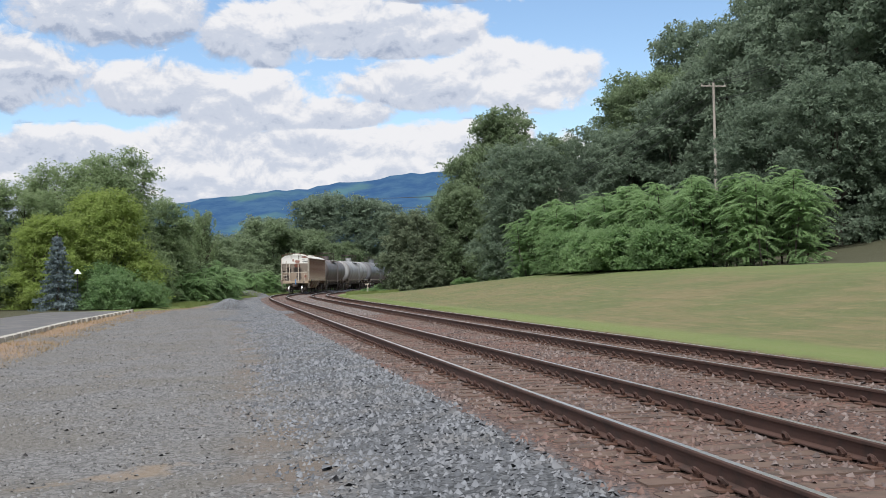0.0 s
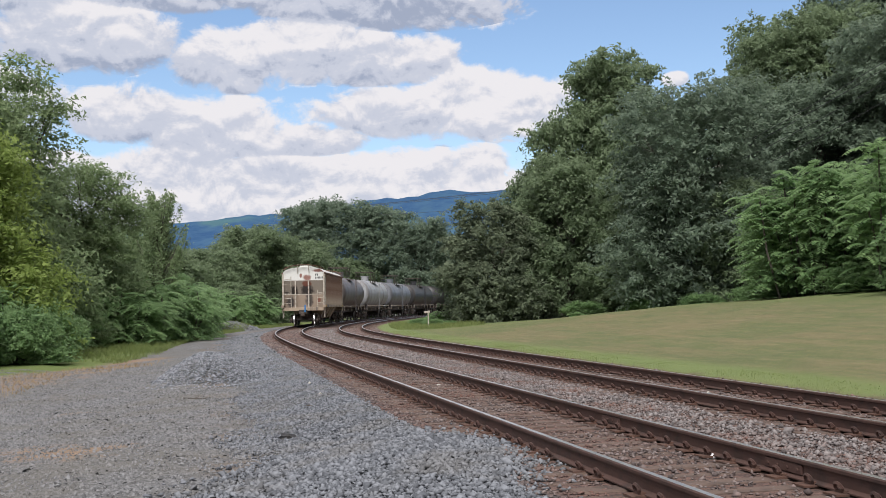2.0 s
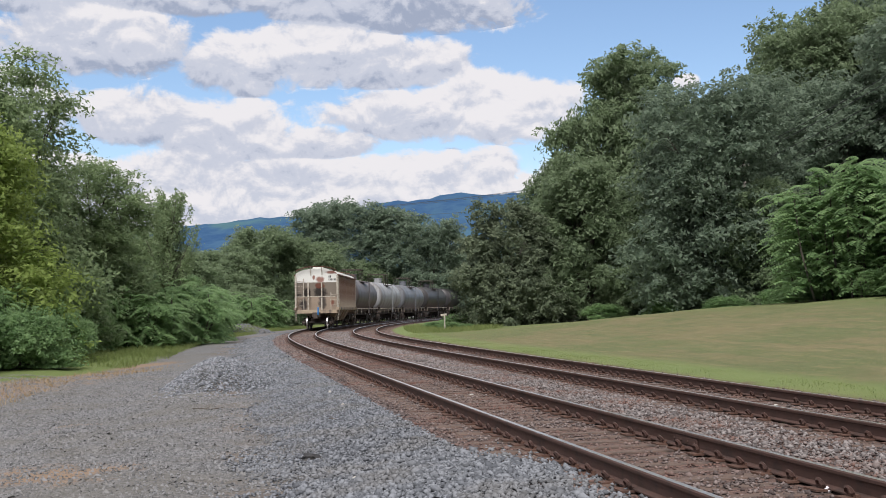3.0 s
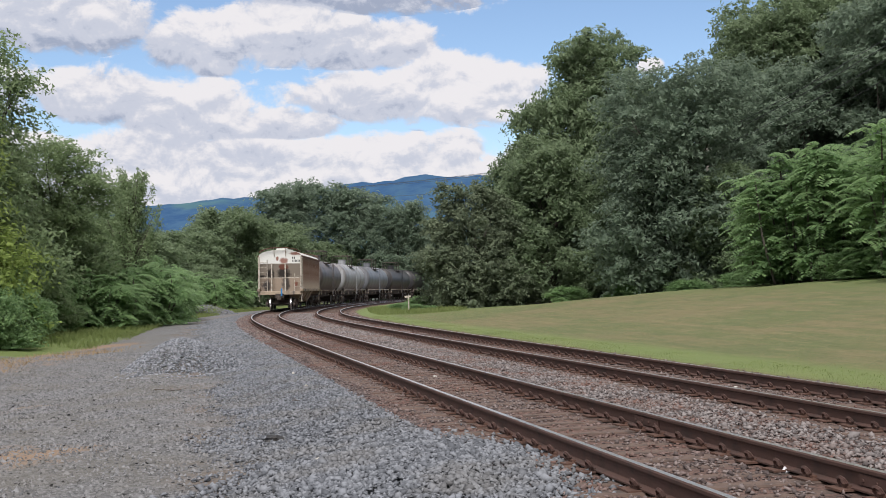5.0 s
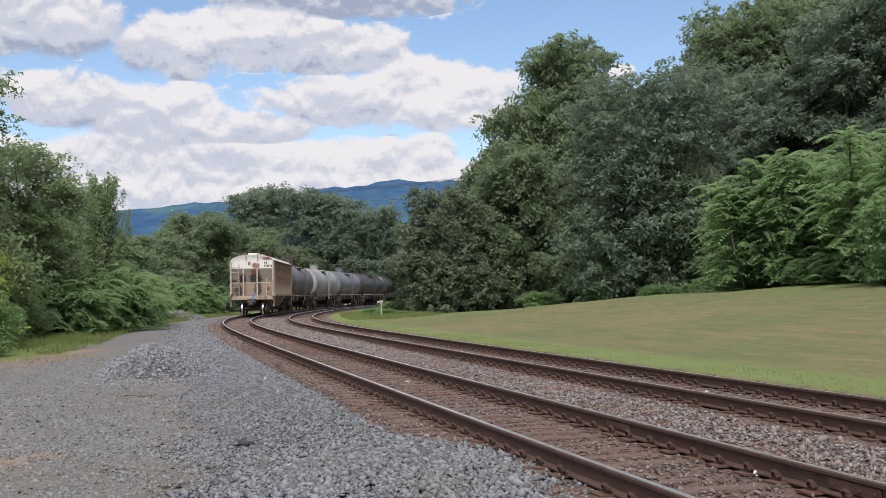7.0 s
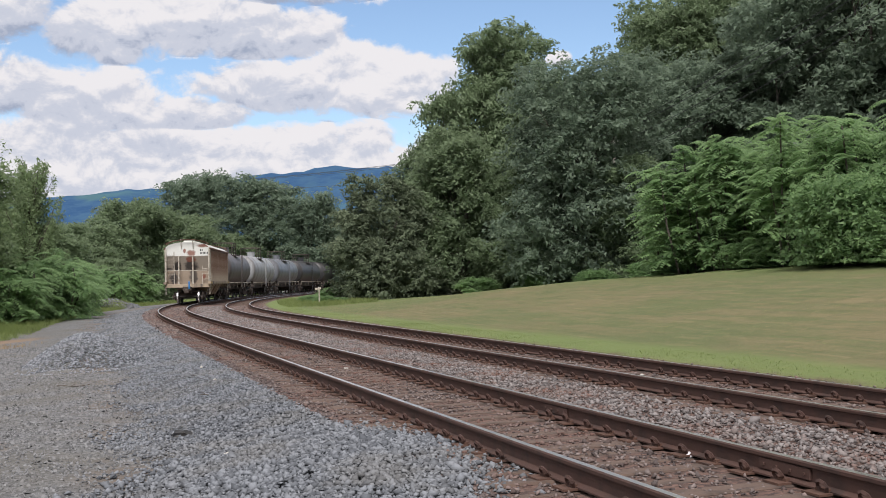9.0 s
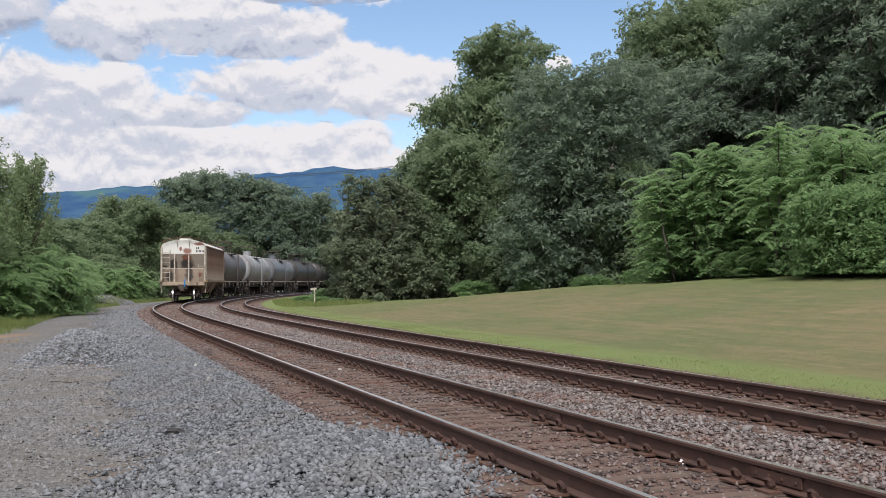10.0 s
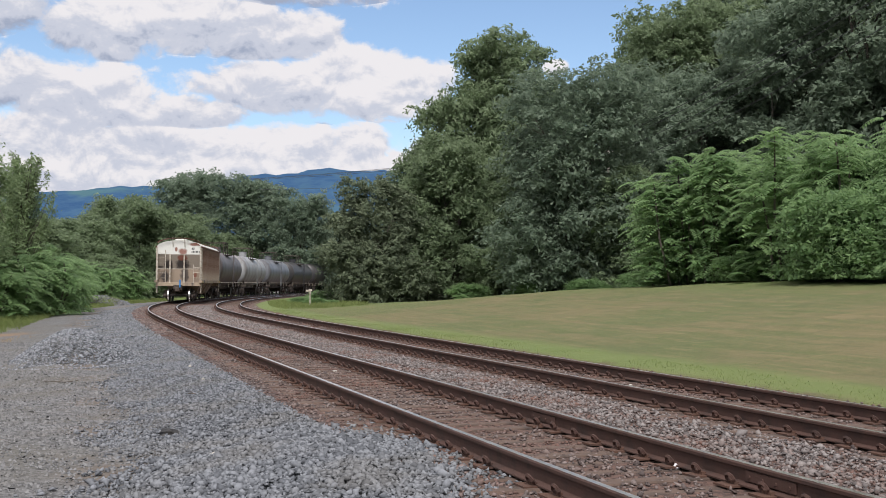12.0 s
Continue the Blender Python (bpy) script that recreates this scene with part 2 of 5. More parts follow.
def stained_end(name, base, spots, scale=1.0):
    """Painted end sheet with rust and soot blots: (y, z, half width, half height, colour) on the car."""
    m, t, b = material(name)
    co = t.nodes.new("ShaderNodeTexCoord").outputs["Object"]
    sep = t.nodes.new("ShaderNodeSeparateXYZ")
    t.links.new(co, sep.inputs[0])
    rough = math_node(t, "SUBTRACT", noise_tex(t, 2.2, 6, 0.65, co), 0.5)
    fine = noise_tex(t, 14, 4, 0.6, co)
    c = mix_col(t, math_node(t, "MULTIPLY", fine, 0.4), base, tuple(v * 0.55 for v in base))
    for y0, z0, ry, rz, col in spots:
        da = math_node(t, "MULTIPLY", math_node(t, "SUBTRACT", sep.outputs[1], y0), 1 / ry)
        de = math_node(t, "MULTIPLY", math_node(t, "SUBTRACT", sep.outputs[2], z0), 1 / rz)
        q = math_node(t, "SUBTRACT", 1.0, math_node(t, "ADD", math_node(t, "MULTIPLY", da, da), math_node(t, "MULTIPLY", de, de)))
        q = math_node(t, "ADD", q, math_node(t, "MULTIPLY", rough, 2.6))
        c = mix_col(t, math_node(t, "MULTIPLY", ramp(t, q, -0.35, 0.75), 0.92), c, col)
    t.links.new(c, b.inputs["Base Color"])
    b.inputs["Roughness"].default_value = 0.7
    return m


_RUST, _SOOT = (0.20, 0.070, 0.045), (0.028, 0.024, 0.024)
M_END_WHITE = stained_end("end_white_rusted", (0.66, 0.66, 0.62), [(-0.25, 3.62, 0.32, 0.26, _RUST), (-1.2, 4.15, 0.5, 0.14, _RUST), (0.2, 3.78, 0.10, 0.16, _RUST)])
M_END_SLOPE = stained_end("end_slope_sooted", (0.33, 0.285, 0.235), [(0.75, 2.62, 0.30, 0.45, _SOOT), (-0.25, 2.70, 0.55, 0.42, _SOOT), (-0.25, 3.20, 0.42, 0.22, _RUST), (1.3, 2.4, 0.25, 0.2, _SOOT)])
M_END_PANEL = stained_end("end_panel_sooted", (0.30, 0.235, 0.175), [(1.05, 1.85, 0.36, 0.50, _SOOT), (-0.35, 2.0, 0.34, 0.55, (0.06, 0.05, 0.045)), (-1.1, 1.9, 0.16, 0.28, _RUST)])


def ground_material():
    m, t, b = material("ground")
    co = t.nodes.new("ShaderNodeTexCoord").outputs["Object"]

    def attr(n):
        a = t.nodes.new("ShaderNodeAttribute")
        a.attribute_name = n
        return a.outputs["Fac"]

    wob = math_node(t, "SUBTRACT", noise_tex(t, 0.9, 5, 0.6, co), 0.5)
    wob2 = math_node(t, "SUBTRACT", noise_tex(t, 5.0, 4, 0.65, co), 0.5)
    wb = math_node(t, "ADD", math_node(t, "MULTIPLY", wob, 1.6), math_node(t, "MULTIPLY", wob2, 0.8))
    d = math_node(t, "ADD", attr("across"), math_node(t, "MULTIPLY", wb, 0.35))
    edge = math_node(t, "ADD", attr("past_edge"), wb)
    vor = nd(t, "ShaderNodeTexVoronoi", Scale=26.0)
    t.links.new(co, vor.inputs["Vector"])
    cell = t.nodes.new("ShaderNodeSeparateColor")
    t.links.new(vor.outputs["Color"], cell.inputs[0])
    grit = noise_tex(t, 45, 5, 0.7, co)
    # gravel lot, finer and browner than the new ballast
    lot = mix_col(t, cell.outputs[0], (0.066, 0.066, 0.067), (0.205, 0.205, 0.208))
    lot = mix_col(t, math_node(t, "MULTIPLY", ramp(t, noise_tex(t, 0.35, 5, 0.6, co), 0.42, 0.62), 0.6), lot, (0.120, 0.110, 0.092))
    lot = mix_col(t, math_node(t, "MULTIPLY", ramp(t, noise_tex(t, 0.5, 6, 0.65, co), 0.60, 0.72), 0.75), lot, (0.215, 0.165, 0.115))
    # ballast ground darkened: paints the shade in gaps between loose stones
    bal_shade = mix_col(t, cell.outputs[1], (0.030, 0.033, 0.038), (0.13, 0.138, 0.15))
    bed = mix_col(t, cell.outputs[2], (0.042, 0.027, 0.023), (0.155, 0.090, 0.070))
    c = mix_col(t, ramp(t, math_node(t, "ADD", d, math_node(t, "MULTIPLY", wob, 1.6)), -3.1, -2.1), lot, bal_shade)
    path = math_node(t, "MULTIPLY", ramp(t, math_node(t, "ABSOLUTE", math_node(t, "ADD", d, 3.0)), 0.75, 0.1), ramp(t, noise_tex(t, 0.7, 4, 0.6, co), 0.42, 0.6))
    c = mix_col(t, math_node(t, "MULTIPLY", path, 0.75), c, (0.135, 0.105, 0.082))
    c = mix_col(t, ramp(t, d, -1.0, -0.5), c, bed)
    # dry mown lawn: green and straw patches, mowing bands along the line
    comb = t.nodes.new("ShaderNodeCombineXYZ")
    t.links.new(math_node(t, "MULTIPLY", attr("across"), 1.6), comb.inputs[0])
    t.links.new(math_node(t, "MULTIPLY", attr("along"), 0.10), comb.inputs[1])
    band = noise_tex(t, 1.0, 4, 0.6, comb.outputs[0])
    dry = ramp(t, math_node(t, "ADD", math_node(t, "MULTIPLY", noise_tex(t, 0.16, 5, 0.62, co), 0.6), math_node(t, "MULTIPLY", band, 0.45)), 0.44, 0.65)
    lawn = mix_col(t, dry, (0.118, 0.155, 0.045), (0.240, 0.188, 0.092))
    lawn = mix_col(t, math_node(t, "MULTIPLY", noise_tex(t, 2.2, 6, 0.75, co), 0.75), lawn, (0.055, 0.062, 0.024))
    lawn = mix_col(t, math_node(t, "MULTIPLY", ramp(t, noise_tex(t, 16, 5, 0.85, co), 0.48, 0.66), 0.75), lawn, (0.24, 0.185, 0.10))
    lawn = mix_col(t, math_node(t, "MULTIPLY", ramp(t, noise_tex(t, 55, 3, 0.9, co), 0.42, 0.62), 0.5), lawn, (0.060, 0.070, 0.026))
    comb2 = t.nodes.new("ShaderNodeCombineXYZ")
    t.links.new(math_node(t, "MULTIPLY", attr("across"), 3.2), comb2.inputs[0])
    t.links.new(math_node(t, "MULTIPLY", attr("along"), 1.3), comb2.inputs[1])
    rows = noise_tex(t, 1.0, 6, 0.75, comb2.outputs[0])
    lawn = mix_col(t, math_node(t, "MULTIPLY", ramp(t, rows, 0.50, 0.62), 0.32), lawn, (0.062, 0.074, 0.026))
    lawn = mix_col(t, math_node(t, "MULTIPLY", ramp(t, rows, 0.47, 0.36), 0.3), lawn, (0.29, 0.215, 0.120))
    far_green = math_node(t, "MAXIMUM", ramp(t, math_node(t, "ADD", attr("across"), math_node(t, "MULTIPLY", wob, 5.0)), 16.0, 21.0), ramp(t, math_node(t, "ADD", attr("along"), math_node(t, "MULTIPLY", wob, 14.0)), 46.0, 68.0))
    lawn = mix_col(t, math_node(t, "MULTIPLY", far_green, 0.7), lawn, (0.110, 0.150, 0.042))
    rim = ramp(t, math_node(t, "ABSOLUTE", math_node(t, "SUBTRACT", d, 7.0)), 1.2, 0.3)
    lawn = mix_col(t, math_node(t, "MULTIPLY", rim, 0.7), lawn, (0.135, 0.185, 0.050))
    c = mix_col(t, ramp(t, d, 6.1, 6.6), c, lawn)
    # straw, then rank grass and earth under the trees beside the lot
    straw = mix_col(t, grit, (0.15, 0.100, 0.064), (0.32, 0.215, 0.135))
    c = mix_col(t, math_node(t, "MULTIPLY", ramp(t, math_node(t, "ADD", attr("straw"), math_node(t, "MULTIPLY", wob2, 0.9)), 0.18, 0.62), 0.9), c, straw)
    rank = mix_col(t, grit, (0.055, 0.085, 0.02), (0.16, 0.20, 0.05))
    c = mix_col(t, ramp(t, edge, -0.3, 0.4), c, rank)
    litter = mix_col(t, grit, (0.03, 0.035, 0.015), (0.075, 0.07, 0.035))
    c = mix_col(t, ramp(t, attr("woods"), 0.3, 0.7), c, litter)
    t.links.new(c, b.inputs["Base Color"])
    b.inputs["Roughness"].default_value = 0.95
    bump(t, b, math_node(t, "ADD", math_node(t, "MULTIPLY", vor.outputs["Distance"], -0.6), grit), 0.7, 0.03)
    return m


M_GROUND = ground_material()

# ---- plan: the line of the railway ----
EYE_Z = 1.368
_KN = [-400.0, 25.0, 45.0, 60.0, 80.0, 110.0, 150.0, 400.0]
_KV = [0.00008, 0.00008, 0.00163, 0.00612, 0.00519, 0.00287, 0.0021, 0.0021]
S = np.arange(-120.0, 330.0, 0.25)
_th = np.cumsum(np.interp(S, _KN, _KV)) * 0.25
_th += radians(-19.62) - np.interp(0, S, _th)
_x = np.cumsum(np.sin(_th)) * 0.25
_y = np.cumsum(np.cos(_th)) * 0.25
_x += 3.736 - np.interp(0, S, _x)
_y -= np.interp(0, S, _y)
TIE_STEP = 0.45                          # between sleepers
GAUGE, SPACING = 1.507, 3.783          # between railhead centres; between like rails of the two tracks


def on_line(s, d, z=0.0):
    """A point s metres along the nearest rail and d metres to its right."""
    th = np.interp(s, S, _th)
    return Vector((np.interp(s, S, _x) + d * math.cos(th), np.interp(s, S, _y) - d * math.sin(th), z))


def heading(s):
    return float(np.interp(s, S, _th))


def line_coords(x, y):
    """s and d of points on the plan (arrays)."""
    x, y = np.asarray(x, float), np.asarray(y, float)
    best = np.full(x.shape, 1e18)
    bs = np.zeros(x.shape)
    for i in range(0, len(S), 4):
        q = (x - _x[i]) ** 2 + (y - _y[i]) ** 2
        m = q < best
        best[m] = q[m]
        bs[m] = S[i]
    th = np.interp(bs, S, _th)
    px, py = np.interp(bs, S, _x), np.interp(bs, S, _y)
    d = (x - px) * np.cos(th) - (y - py) * np.sin(th)
    return bs, np.where(np.abs(d) < 60, d, np.sign(d) * np.sqrt(best))


def smooth(a, lo, hi):
    t = np.clip((a - lo) / (hi - lo), 0, 1)
    return t * t * (3 - 2 * t)


def left_edge(s):
    """Where the gravel lot ends on the side away from the lawn."""
    return np.interp(s, [-60, 10, 33, 37, 44, 52, 77, 130, 200], [-11.5, -11.0, -9.8, -7.2, -5.6, -5.3, -5.0, -4.6, -4.6])


def wavy(x, y, f, k=0.0):
    return np.sin(x * f + 1.7 * np.sin(y * f * 0.7 + k)) * np.cos(y * f * 0.9 + 1.3 * np.sin(x * f * 0.6 + k * 2))


PILES = [(-8.03, 23.5, 1.38, 1.7, 0.72), (-27.0, 84.0, 2.6, 2.2, 0.75)]


def height(x, y):
    x, y = np.asarray(x, float), np.asarray(y, float)
    s, d = line_coords(x, y)
    z = np.full(x.shape, -0.20)
    z = z - 0.20 * smooth(-d, 0.9, 3.0) - 0.13 * smooth(-d, 3.4, 7.5)
    le = left_edge(s)
    z = z + np.where(s < 33, 0.10, 0.12) * smooth(le - d, -0.1, 1.5) + 0.9 * smooth(le - d, 14, 40)
    rise = np.interp(s, [-120, 48, 75, 110], [1.0, 1.0, 0.45, 0.25])
    bank = np.interp(s, [-120, 20, 36, 42, 50, 55, 60, 68, 75, 110], [1.1, 1.1, 1.06, 0.96, 0.82, 0.70, 0.54, 0.34, 0.18, 0.12])
    z = z + 0.10 * smooth(d, 6.0, 6.8) + bank * (1.62 * smooth(d, 6.6, 23.5) ** 0.9)
    z = z + rise * 13.0 * smooth(d, 24, 95)
    z = z + 0.025 * wavy(x, y, 1.1) * smooth(np.abs(d - 3), 4.0, 6.0) + 0.012 * wavy(x, y, 3.7, 2.0) * smooth(-d, 1.2, 3)
    # wheel tracks in the lot
    z = z - 0.03 * np.exp(-((d + 6.4) / 0.35) ** 2) - 0.03 * np.exp(-((d + 8.0) / 0.35) ** 2)
    for px, py, rx, ry, h in PILES:
        r = np.sqrt(((x - px) / rx) ** 2 + ((y - py) / ry) ** 2)
        z = z + h * np.clip(1 - r ** 1.5, 0, 1) * (1 + 0.08 * wavy(x, y, 2.3, 0.8))
    far = np.hypot(x, y)
    return np.where(far > 600, z - (far - 600) * 0.004, z)


def ground_z(x, y):
    return float(height(np.array([x]), np.array([y]))[0])


def mesh_ob(name, verts, faces, mat, parent=None, smooth_shade=False):
    me = bpy.data.meshes.new(name)
    me.from_pydata([tuple(v) for v in verts], [], [tuple(f) for f in faces])
    if mat:
        me.materials.append(mat)
    if smooth_shade:
        me.polygons.foreach_set("use_smooth", [True] * len(me.polygons))
    ob = new(name, me)
    if parent:
        ob.parent = parent
    return ob


def quick_mesh(name, verts, faces, mat, parent=None):
    """A large mesh of equal-sided faces out of arrays."""
    me = bpy.data.meshes.new(name)
    n, k = faces.shape
    me.vertices.add(len(verts))
    me.vertices.foreach_set("co", verts.astype(np.float32).ravel())
    me.loops.add(n * k)
    me.loops.foreach_set("vertex_index", faces.astype(np.int32).ravel())
    me.polygons.add(n)
    me.polygons.foreach_set("loop_start", np.arange(0, n * k, k, dtype=np.int32))
    me.polygons.foreach_set("loop_total", np.full(n, k, np.int32))
    me.materials.append(mat)
    me.update(calc_edges=True)
    ob = new(name, me)
    if parent:
        ob.parent = parent
    return ob


def part(name, bm, mat, parent=None, label="", smooth_shade=False):
    me = bpy.data.meshes.new(name)
    bmesh.ops.recalc_face_normals(bm, faces=bm.faces)
    if smooth_shade:
        for f in bm.faces:
            f.smooth = True
    bm.to_mesh(me)
    bm.free()
    me.materials.append(mat)
    ob = new(name, me)
    if parent:
        ob.parent = parent
    return tagged(ob, label)


def empty(name, m):
    ob = new(name)
    ob.empty_display_size = 0.2
    ob.matrix_basis = m
    return ob


def box(bm, lo, hi, m=None, bevel=0.0):
    vs = [bm.verts.new(m @ Vector((x, y, z)) if m is not None else (x, y, z)) for x in (lo[0], hi[0]) for y in (lo[1], hi[1]) for z in (lo[2], hi[2])]
    fs = [bm.faces.new([vs[i] for i in f]) for f in ((0, 1, 3, 2), (4, 6, 7, 5), (0, 4, 5, 1), (2, 3, 7, 6), (0, 2, 6, 4), (1, 5, 7, 3))]
    if bevel:
        bmesh.ops.bevel(bm, geom=list({e for f in fs for e in f.edges}), offset=bevel, segments=1, affect="EDGES")
    return vs


def rod(bm, a, b, r, r2=None, seg=8, caps=True):
    a, b = Vector(a), Vector(b)
    d = b - a
    q = d.to_track_quat("Z", "Y").to_matrix().to_4x4()
    bmesh.ops.create_cone(bm, cap_ends=caps, segments=seg, radius1=r, radius2=r if r2 is None else r2, depth=d.length,
                          matrix=Matrix.Translation((a + b) / 2) @ q)


def new_bm(*boxes, bevel=0.0):
    bm = bmesh.new()
    for lo, hi in boxes:
        box(bm, lo, hi, bevel=bevel)
    return bm


# ---- ground: one sheet to the horizon ----
def axis(lo, hi, step, reach):
    core = list(np.arange(lo, hi, step))
    a, b, k = lo, hi, step
    left, right = [], []
    while b < reach:
        k *= 1.22
        b += k
        a -= k
        right.append(b)
        left.append(a)
    return np.array(left[::-1] + core + right)


def build_ground():
    gx, gy = axis(-34, 34, 0.3, 4200), axis(-45, 100, 0.34, 4200)
    X, Y = np.meshgrid(gx, gy)
    Z = height(X, Y)
    s, d = line_coords(X, Y)
    nx, ny = len(gx), len(gy)
    idx = np.arange(nx * ny).reshape(ny, nx)
    faces = np.stack([idx[:-1, :-1], idx[:-1, 1:], idx[1:, 1:], idx[1:, :-1]], -1).reshape(-1, 4)
    ob = quick_mesh("ground", np.stack([X, Y, Z], -1).reshape(-1, 3), faces, M_GROUND)
    le = left_edge(s)
    past = le - d
    straw = np.exp(-((d - le - 0.6) / 1.5) ** 2) * smooth(-np.abs(s + 2), -48, -40) * (0.75 + 0.5 * wavy(X, Y, 0.6, 1.0))
    for bx, by, rx, ry in ((-5.8, 11.6, 0.8, 0.8), (-6.9, 12.2, 0.6, 0.5), (-14.8, 28.5, 1.7, 3.4), (-14.2, 25.0, 1.4, 2.4)):
        straw = np.maximum(straw, np.exp(-((X - bx) / rx) ** 2 - ((Y - by) / ry) ** 2) * (0.75 + 0.45 * wavy(X, Y, 5.0, 1.0)))
    woods = np.maximum(smooth(past, np.where(s < 36, 2.2, 4.2), np.where(s < 36, 4.0, 6.0)), smooth(d, np.interp(s, [0, 60, 75, 90], [23, 25.5, 12, 9.5]), np.interp(s, [0, 60, 75, 90], [25, 27.5, 14, 11.5])))
    for name, arr in (("across", d), ("along", s), ("past_edge", past), ("straw", straw), ("woods", woods)):
        a = ob.data.attributes.new(name, "FLOAT", "POINT")
        a.data.foreach_set("value", arr.astype(np.float32).ravel())
    ob.data.polygons.foreach_set("use_smooth", [True] * len(ob.data.polygons))
    tagged(ob, "grey gravel lot, ballast bed and dry mown lawn on rising ground", "ground", kind="structure")


build_ground()


# ---- railway ----
RAIL = [(-0.07, -0.172), (0.07, -0.172), (0.07, -0.160), (0.010, -0.143), (0.009, -0.045), (0.036, -0.036), (0.037, -0.012), (0.028, 0.0),
        (-0.028, 0.0), (-0.037, -0.012), (-0.036, -0.036), (-0.009, -0.045), (-0.010, -0.143), (-0.07, -0.160)]


def build_rail(d, parent):
    st = np.concatenate([np.arange(-110, 30, 2.0), np.arange(30, 260, 1.0)])
    v, f, mi = [], [], []
    k = len(RAIL)
    for s in st:
        for a, b in RAIL:
            v.append(on_line(s, d + a, b))
    for i in range(len(st) - 1):
        for j in range(k):
            j2 = (j + 1) % k
            f.append((i * k + j, i * k + j2, (i + 1) * k + j2, (i + 1) * k + j))
            mi.append(1 if j in (6, 7) else 0)
    ob = mesh_ob("rail", v, f, M_RAIL, parent)
    ob.data.materials.append(M_RAILTOP)
    ob.data.polygons.foreach_set("material_index", mi)
    return ob


def rigid(s, d, z, turn=0.0):
    return Matrix.Translation(on_line(s, d, z)) @ Matrix.Rotation(-heading(s) + turn, 4, "Z")


def ring(bm, m, R=0.043, w=0.016):
    """A sprung clip, curled into a ring that stands beside the rail foot."""
    vs = []
    for i in range(8):
        a = i * math.pi / 4
        for j in range(4):
            b = j * math.pi / 2
            q = R + w * math.cos(b)
            vs.append(bm.verts.new(m @ Vector((w * math.sin(b), q * math.cos(a) * 1.15, q * math.sin(a)))))
    for i in range(8):
        for j in range(4):
            i2, j2 = (i + 1) % 8, (j + 1) % 4
            bm.faces.new((vs[i * 4 + j], vs[i2 * 4 + j], vs[i2 * 4 + j2], vs[i * 4 + j2]))


def build_track(name, d0, label):
    root = empty(name, Matrix())
    tagged(root, label, "railway track", "railway tracks", "structure")
    for d in (d0, d0 + GAUGE):
        rail = build_rail(d, root)
    rng = random.Random(int(d0 * 10) + 5)
    # sleepers: near ones singly, the rest joined
    me_list = []
    for k in range(3):
        bm = bmesh.new()
        box(bm, (-1.30, -0.115, -0.17), (1.30, 0.115, 0.0), bevel=0.012)
        for vv in bm.verts:
            vv.co.z += rng.uniform(-0.006, 0.004)
            vv.co.y += rng.uniform(-0.012, 0.012)
        me = bpy.data.meshes.new("sleeper")
        bm.to_mesh(me)
        bm.free()
        me.materials.append(M_TIE)
        me_list.append(me)
    rest = bmesh.new()
    fast = bmesh.new()
    clips = bmesh.new()
    s = -60.0
    while s < 190:
        m = rigid(s + rng.uniform(-0.03, 0.03), d0 + GAUGE / 2 + rng.uniform(-0.05, 0.05), -0.186 + rng.uniform(-0.012, 0.004), rng.uniform(-0.015, 0.015))
        if 2 < s < 78:
            ob = new("sleeper", rng.choice(me_list))
            ob.parent = root
            ob.matrix_basis = m
        else:
            box(rest, (-1.3, -0.115, -0.17), (1.3, 0.115, 0.0), m)
        if s < 110:
            for e in (d0, d0 + GAUGE):
                mm = rigid(s, e, 0)
                if rng.random() < 0.96:
                    box(fast, (-0.185, -0.095, -0.185), (0.185, 0.095, -0.168), mm)
                    for side in (-1, 1):
                        if s < 60:
                            ring(clips, mm @ Matrix.Translation((side * 0.098, rng.uniform(-0.03, 0.03), -0.128)) @ Matrix.Rotation(side * 0.5 + rng.uniform(-0.2, 0.2), 4, "Y"))
                        else:
                            box(clips, (side * 0.10 - 0.03, -0.045, -0.17), (side * 0.10 + 0.03, 0.045, -0.115), mm)
                        box(fast, (side * 0.075 - 0.02, -0.06, -0.168), (side * 0.075 + 0.02, 0.06, -0.145), mm)
        s += TIE_STEP
    tagged(part("sleepers", rest, M_TIE, root), kind="stuff")
    tagged(part("tie_plates", fast, M_PLATE, root), kind="stuff")
    tagged(part("rail_clips", clips, M_RAIL, root), kind="stuff")
    return root


track_near = build_track("railway_track", 0.0, "curving railway track with rusty rails on wooden sleepers")
track_far = build_track("railway_track", SPACING, "second railway track with rusty rails beside the lawn")


def build_joint(s, d, parent):
    bm = bmesh.new()
    m = rigid(s, d, 0)
    for side in (-1, 1):
        box(bm, (side * 0.018 - 0.010, -0.30, -0.135), (side * 0.018 + 0.010, 0.30, -0.052), m, bevel=0.004)
        for k in range(4):
            y = -0.24 + k * 0.16
            rod(bm, m @ Vector((side * 0.026, y, -0.095)), m @ Vector((side * 0.04, y, -0.095)), 0.013, seg=6)
    part("joint_bar", bm, M_RAIL, parent, "bolted rail joint bar")


def s_of(x, y):
    s, d = line_coords(np.array([x]), np.array([y]))
    return float(s[0])


build_joint(s_of(0.9, 11.2), GAUGE, track_near)
build_joint(s_of(3.0, 8.0), GAUGE, track_near)


